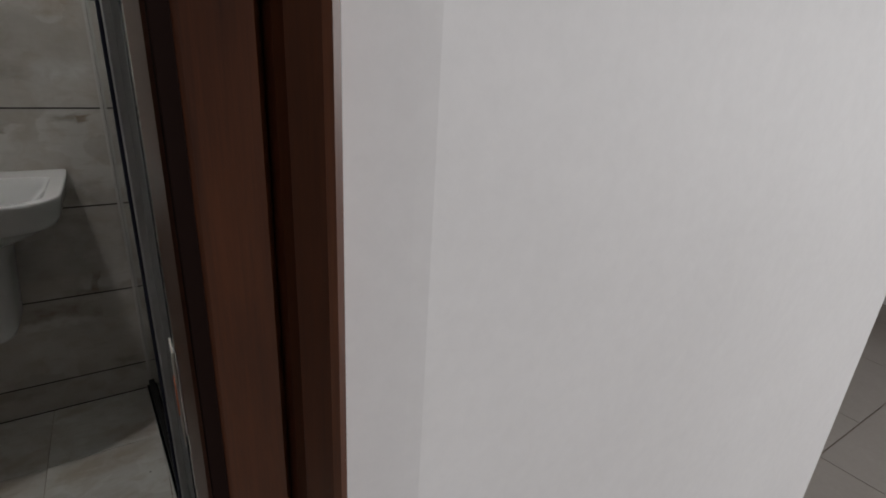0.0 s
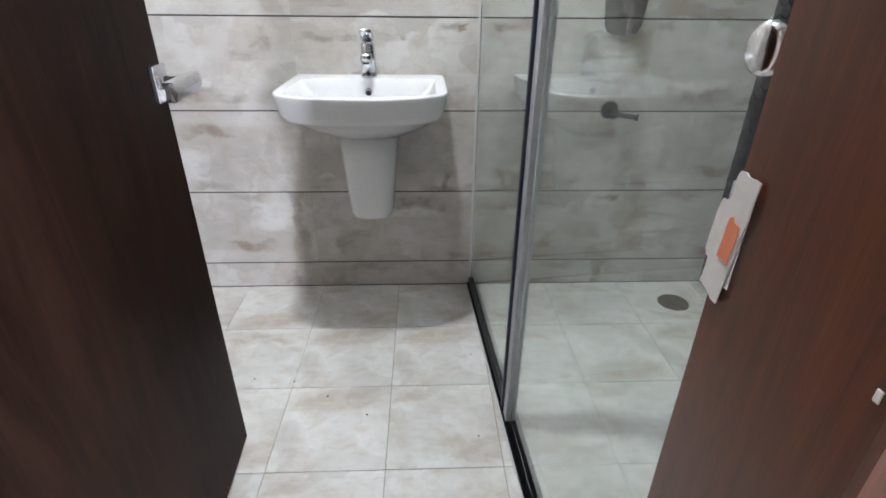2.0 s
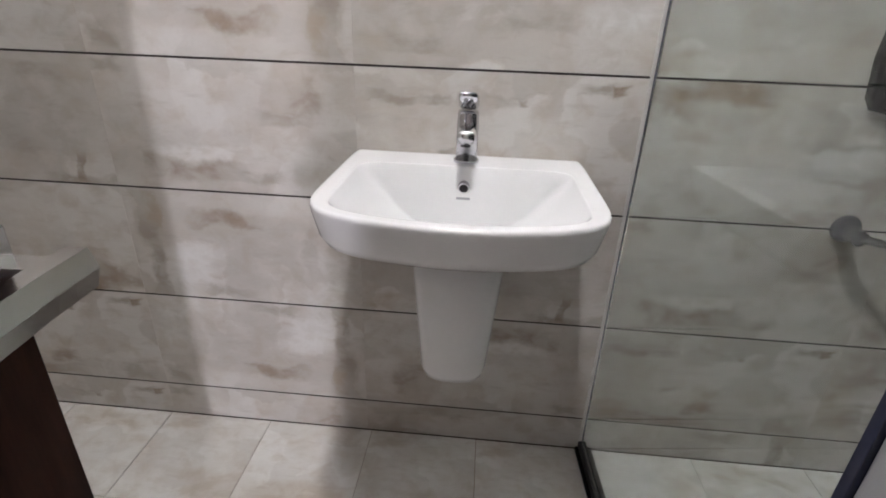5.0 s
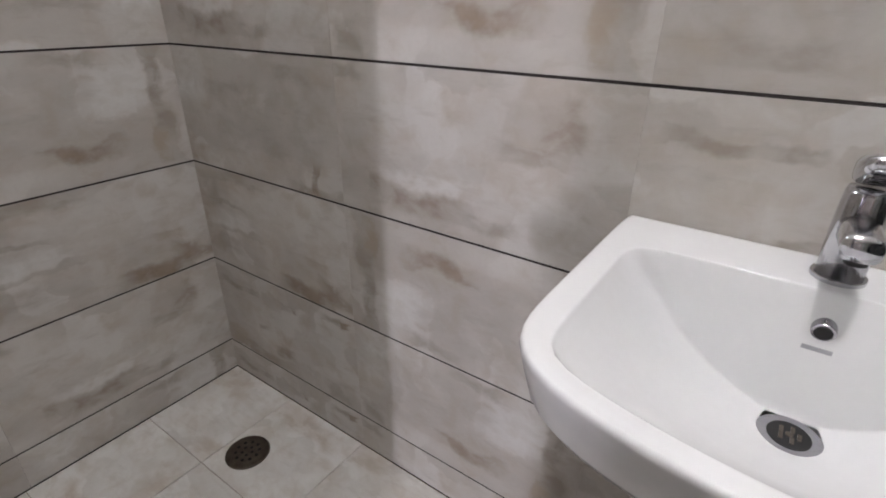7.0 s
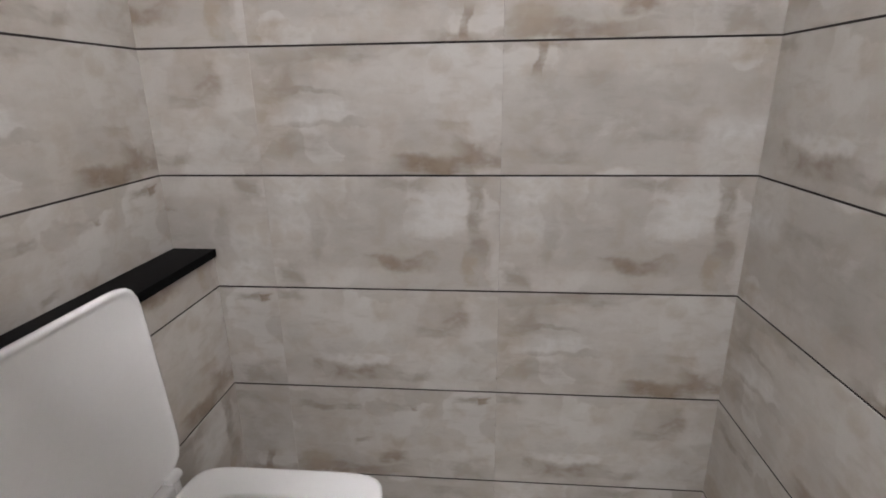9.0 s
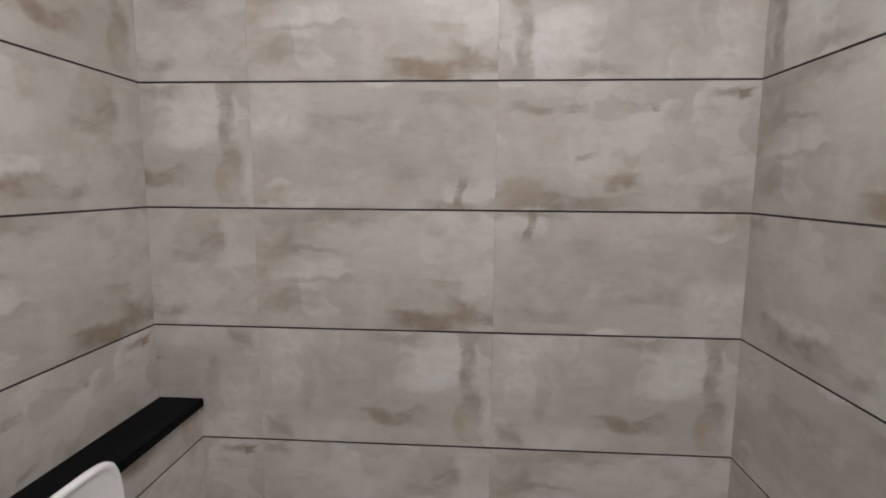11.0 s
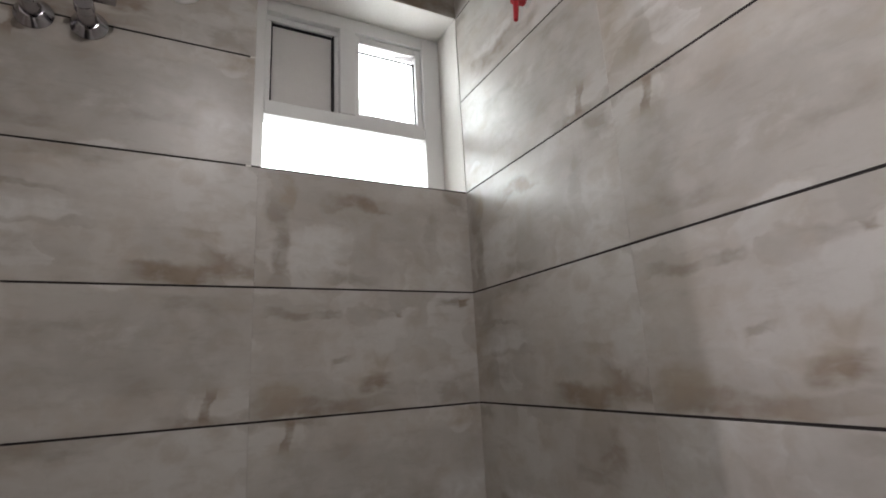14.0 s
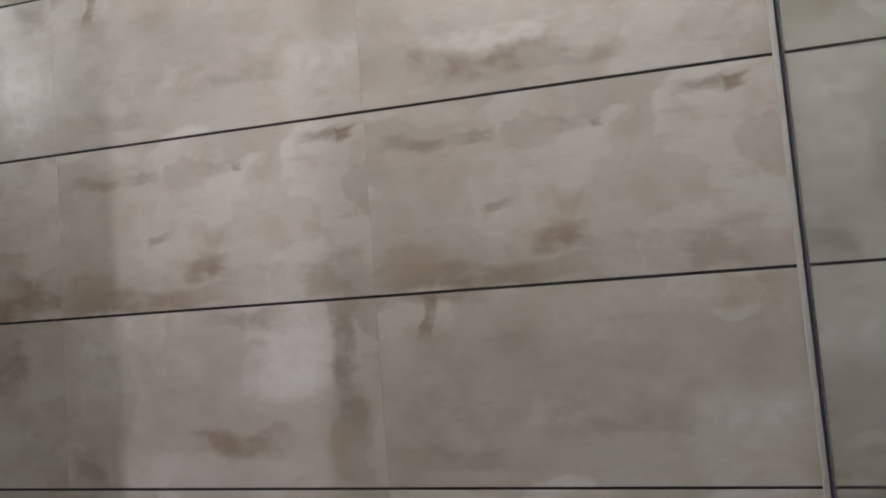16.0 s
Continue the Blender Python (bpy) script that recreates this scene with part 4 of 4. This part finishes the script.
def lay(parent, m, cols, rows, designs, skip=None, gx=0.0002, gz=0.0046):
    """Tiles between the column lines and the row lines; m carries the tile plane into the room.
    designs gives, course by course from the floor, one letter a column; capitals are turned end for end."""
    names = {"s": "streaked", "c": "clouded", "d": "dashed", "b": "blotched", "f": "flecked"}
    inv = parent.matrix_basis.inverted()
    for j, (z0, z1) in enumerate(zip(rows, rows[1:])):
        for i, (x0, x1) in enumerate(zip(cols, cols[1:])):
            a, c, d, e = x0 + gx / 2, x1 - gx / 2, z0 + gz / 2, z1 - gz / 2
            if skip:
                cut = skip(a, c, d, e)
                if cut is None:
                    continue
                a, c = cut
            letter = designs[j % len(designs)][i]
            u0 = max(0.0, W - (c - a)) if i == 0 else max(0.0, a - x0)
            v0 = max(0.0, H - (e - d)) if j == 0 else 0.0
            ob = new("tile", tile_mesh(c - a, e - d, GROUT - 0.0002, PRINTS[names[letter.lower()]], u0, v0, letter.isupper()))
            ob.parent = parent
            ob.matrix_basis = inv @ m @ pose(a, 0, d)


ROWS = [0.0] + [ROW0 + ROW * k for k in range(9)] + [ZC - 0.002]
lay(wall_north, pose(0, GROUT, 0), [-0.0027, 0.582, 1.172, 1.783, 2.372, XE], ROWS,
    ["dfsbc", "dbFds", "sBcfb", "cfdSf", "fbCcd", "sddbS", "BCfsc", "csBdf", "fdcbs", "bsdfc"])


def around_window(a, c, d, e):
    # plan coordinate runs from the south corner to the north one
    if d > WZ0 - 0.01 and e < WZ1 + 0.01:
        lim = WY0 - YS
        if a >= lim - 0.02:
            return None
        return (a, min(c, lim))
    return (a, c)


lay(wall_west, pose(-GROUT, YS, 0, 0, 0, 90), [-0.0027, 0.272, 0.863, -YS + 0.0003], ROWS,
    ["scb", "cdf", "dfs", "Bbb", "fsC", "bcd", "fsB", "dCb", "sdf", "cbs"], skip=around_window)


def around_door(a, c, d, e):
    # runs from the shower side to the window side
    xa, xc = XE - a, XE - c
    if d < JTOP + 0.03:
        if xc >= JR + 0.059 or xa <= JL - 0.059:
            return (a, c)
        if xa > JR + 0.06 > xc:
            return (a, XE - JR - 0.061)
        if xc < JL - 0.06 < xa:
            return (XE - JL + 0.061, c)
        return None
    return (a, c)


lay(wall_south, pose(XE, YS - GROUT, 0, 0, 0, 180), [0.002, 0.39, 0.98, 1.58, 2.17, XE + 0.0003], ROWS,
    ["sbdcf", "dfcsb", "Bsfdc", "fdsbd", "cbdfs"], skip=around_door)
lay(ledge, pose(LEDGE_END, YS + 0.109, 0, 0, 0, 180), [0.0, 0.50, LEDGE_END + 0.0003], [0.0, 0.11, 0.41, 0.71, 0.794], ["sd", "fb", "cs", "db"])

FLAT = Matrix(((1, 0, 0, 0), (0, 0, 1, 0), (0, -1, 0, 0), (0, 0, 0, 1)))
FX = [0.001] + [0.272 + 0.3045 * k for k in range(9)] + [XE - 0.001]
FY = [-YS - 0.297 - 0.305 * k for k in range(4)]
FY = [0.001] + sorted(y for y in FY if y > 0.03) + [-YS - 0.001]
floor_ob = bpy.data.objects["floor"]
rr = random.Random(23)
for y0, y1 in zip(FY, FY[1:]):
    for x0, x1 in zip(FX, FX[1:]):
        ob = new("tile", tile_mesh(x1 - x0 - 0.0022, y1 - y0 - 0.0022, 0.003, rr.choice(FLOOR_PRINTS), turned=rr.random() < 0.4, size=(0.30, 0.30)))
        ob.parent = floor_ob
        ob.matrix_basis = pose(x0 + 0.0011, YS + y0 + 0.0011, -0.003) @ FLAT

for host, x0, x1, y0, y1 in (("floor_bedroom", -0.5, 5.2, -6.2, YS - 0.004), ("floor_passage", PLX + 0.012, 5.2, YS - 0.003, 1.2)):
    fl = bpy.data.objects[host]
    xs = [x0 + 0.6 * k for k in range(int((x1 - x0) / 0.6) + 1)] + [x1]
    ys = [y0 + 0.6 * k for k in range(int((y1 - y0) / 0.6) + 1)] + [y1]
    for ya, yb in zip(ys, ys[1:]):
        for xa, xb in zip(xs, xs[1:]):
            if xb - xa < 0.02 or yb - ya < 0.02:
                continue
            ob = new("tile", tile_mesh(xb - xa - 0.003, yb - ya - 0.003, 0.003, M_BEIGE))
            ob.parent = fl
            ob.matrix_basis = pose(xa + 0.0015, ya + 0.0015, -0.003) @ FLAT

# dark mosaic of small hexagons
verts, faces = [], []
rr = random.Random(11)
HR = 0.0245
k = 0
z = 0.012
row = 0
while z < 2.69:
    y = -0.012 - (HR * 0.866 if row % 2 else 0)
    while y > YS + 0.012:
        d = 0.0040 + rr.uniform(-0.0006, 0.0010)
        base = len(verts)
        for depth, rad in ((0.0, HR * 0.95), (d, HR * 0.95), (d + 0.0008, HR * 0.86)):
            for i in range(6):
                t = math.pi / 6 + math.pi / 3 * i
                verts.append((XE + 0.004 - depth, y + rad * math.cos(t), max(0.0005, z + rad * math.sin(t))))
        for lv in (0, 6):
            for i in range(6):
                j = (i + 1) % 6
                faces.append((base + lv + i, base + lv + j, base + lv + 6 + j, base + lv + 6 + i))
        faces.append(tuple(base + 12 + i for i in range(6)))
        y -= HR * 1.732
    z += HR * 1.5
    row += 1
me = bpy.data.meshes.new("mosaic")
me.from_pydata(verts, [], faces)
me.materials.append(M_MOSAIC)
mo = new("mosaic", me)
mo.parent = wall_east
tagged(mo, "small dark slate mosaic pieces", kind="stuff")
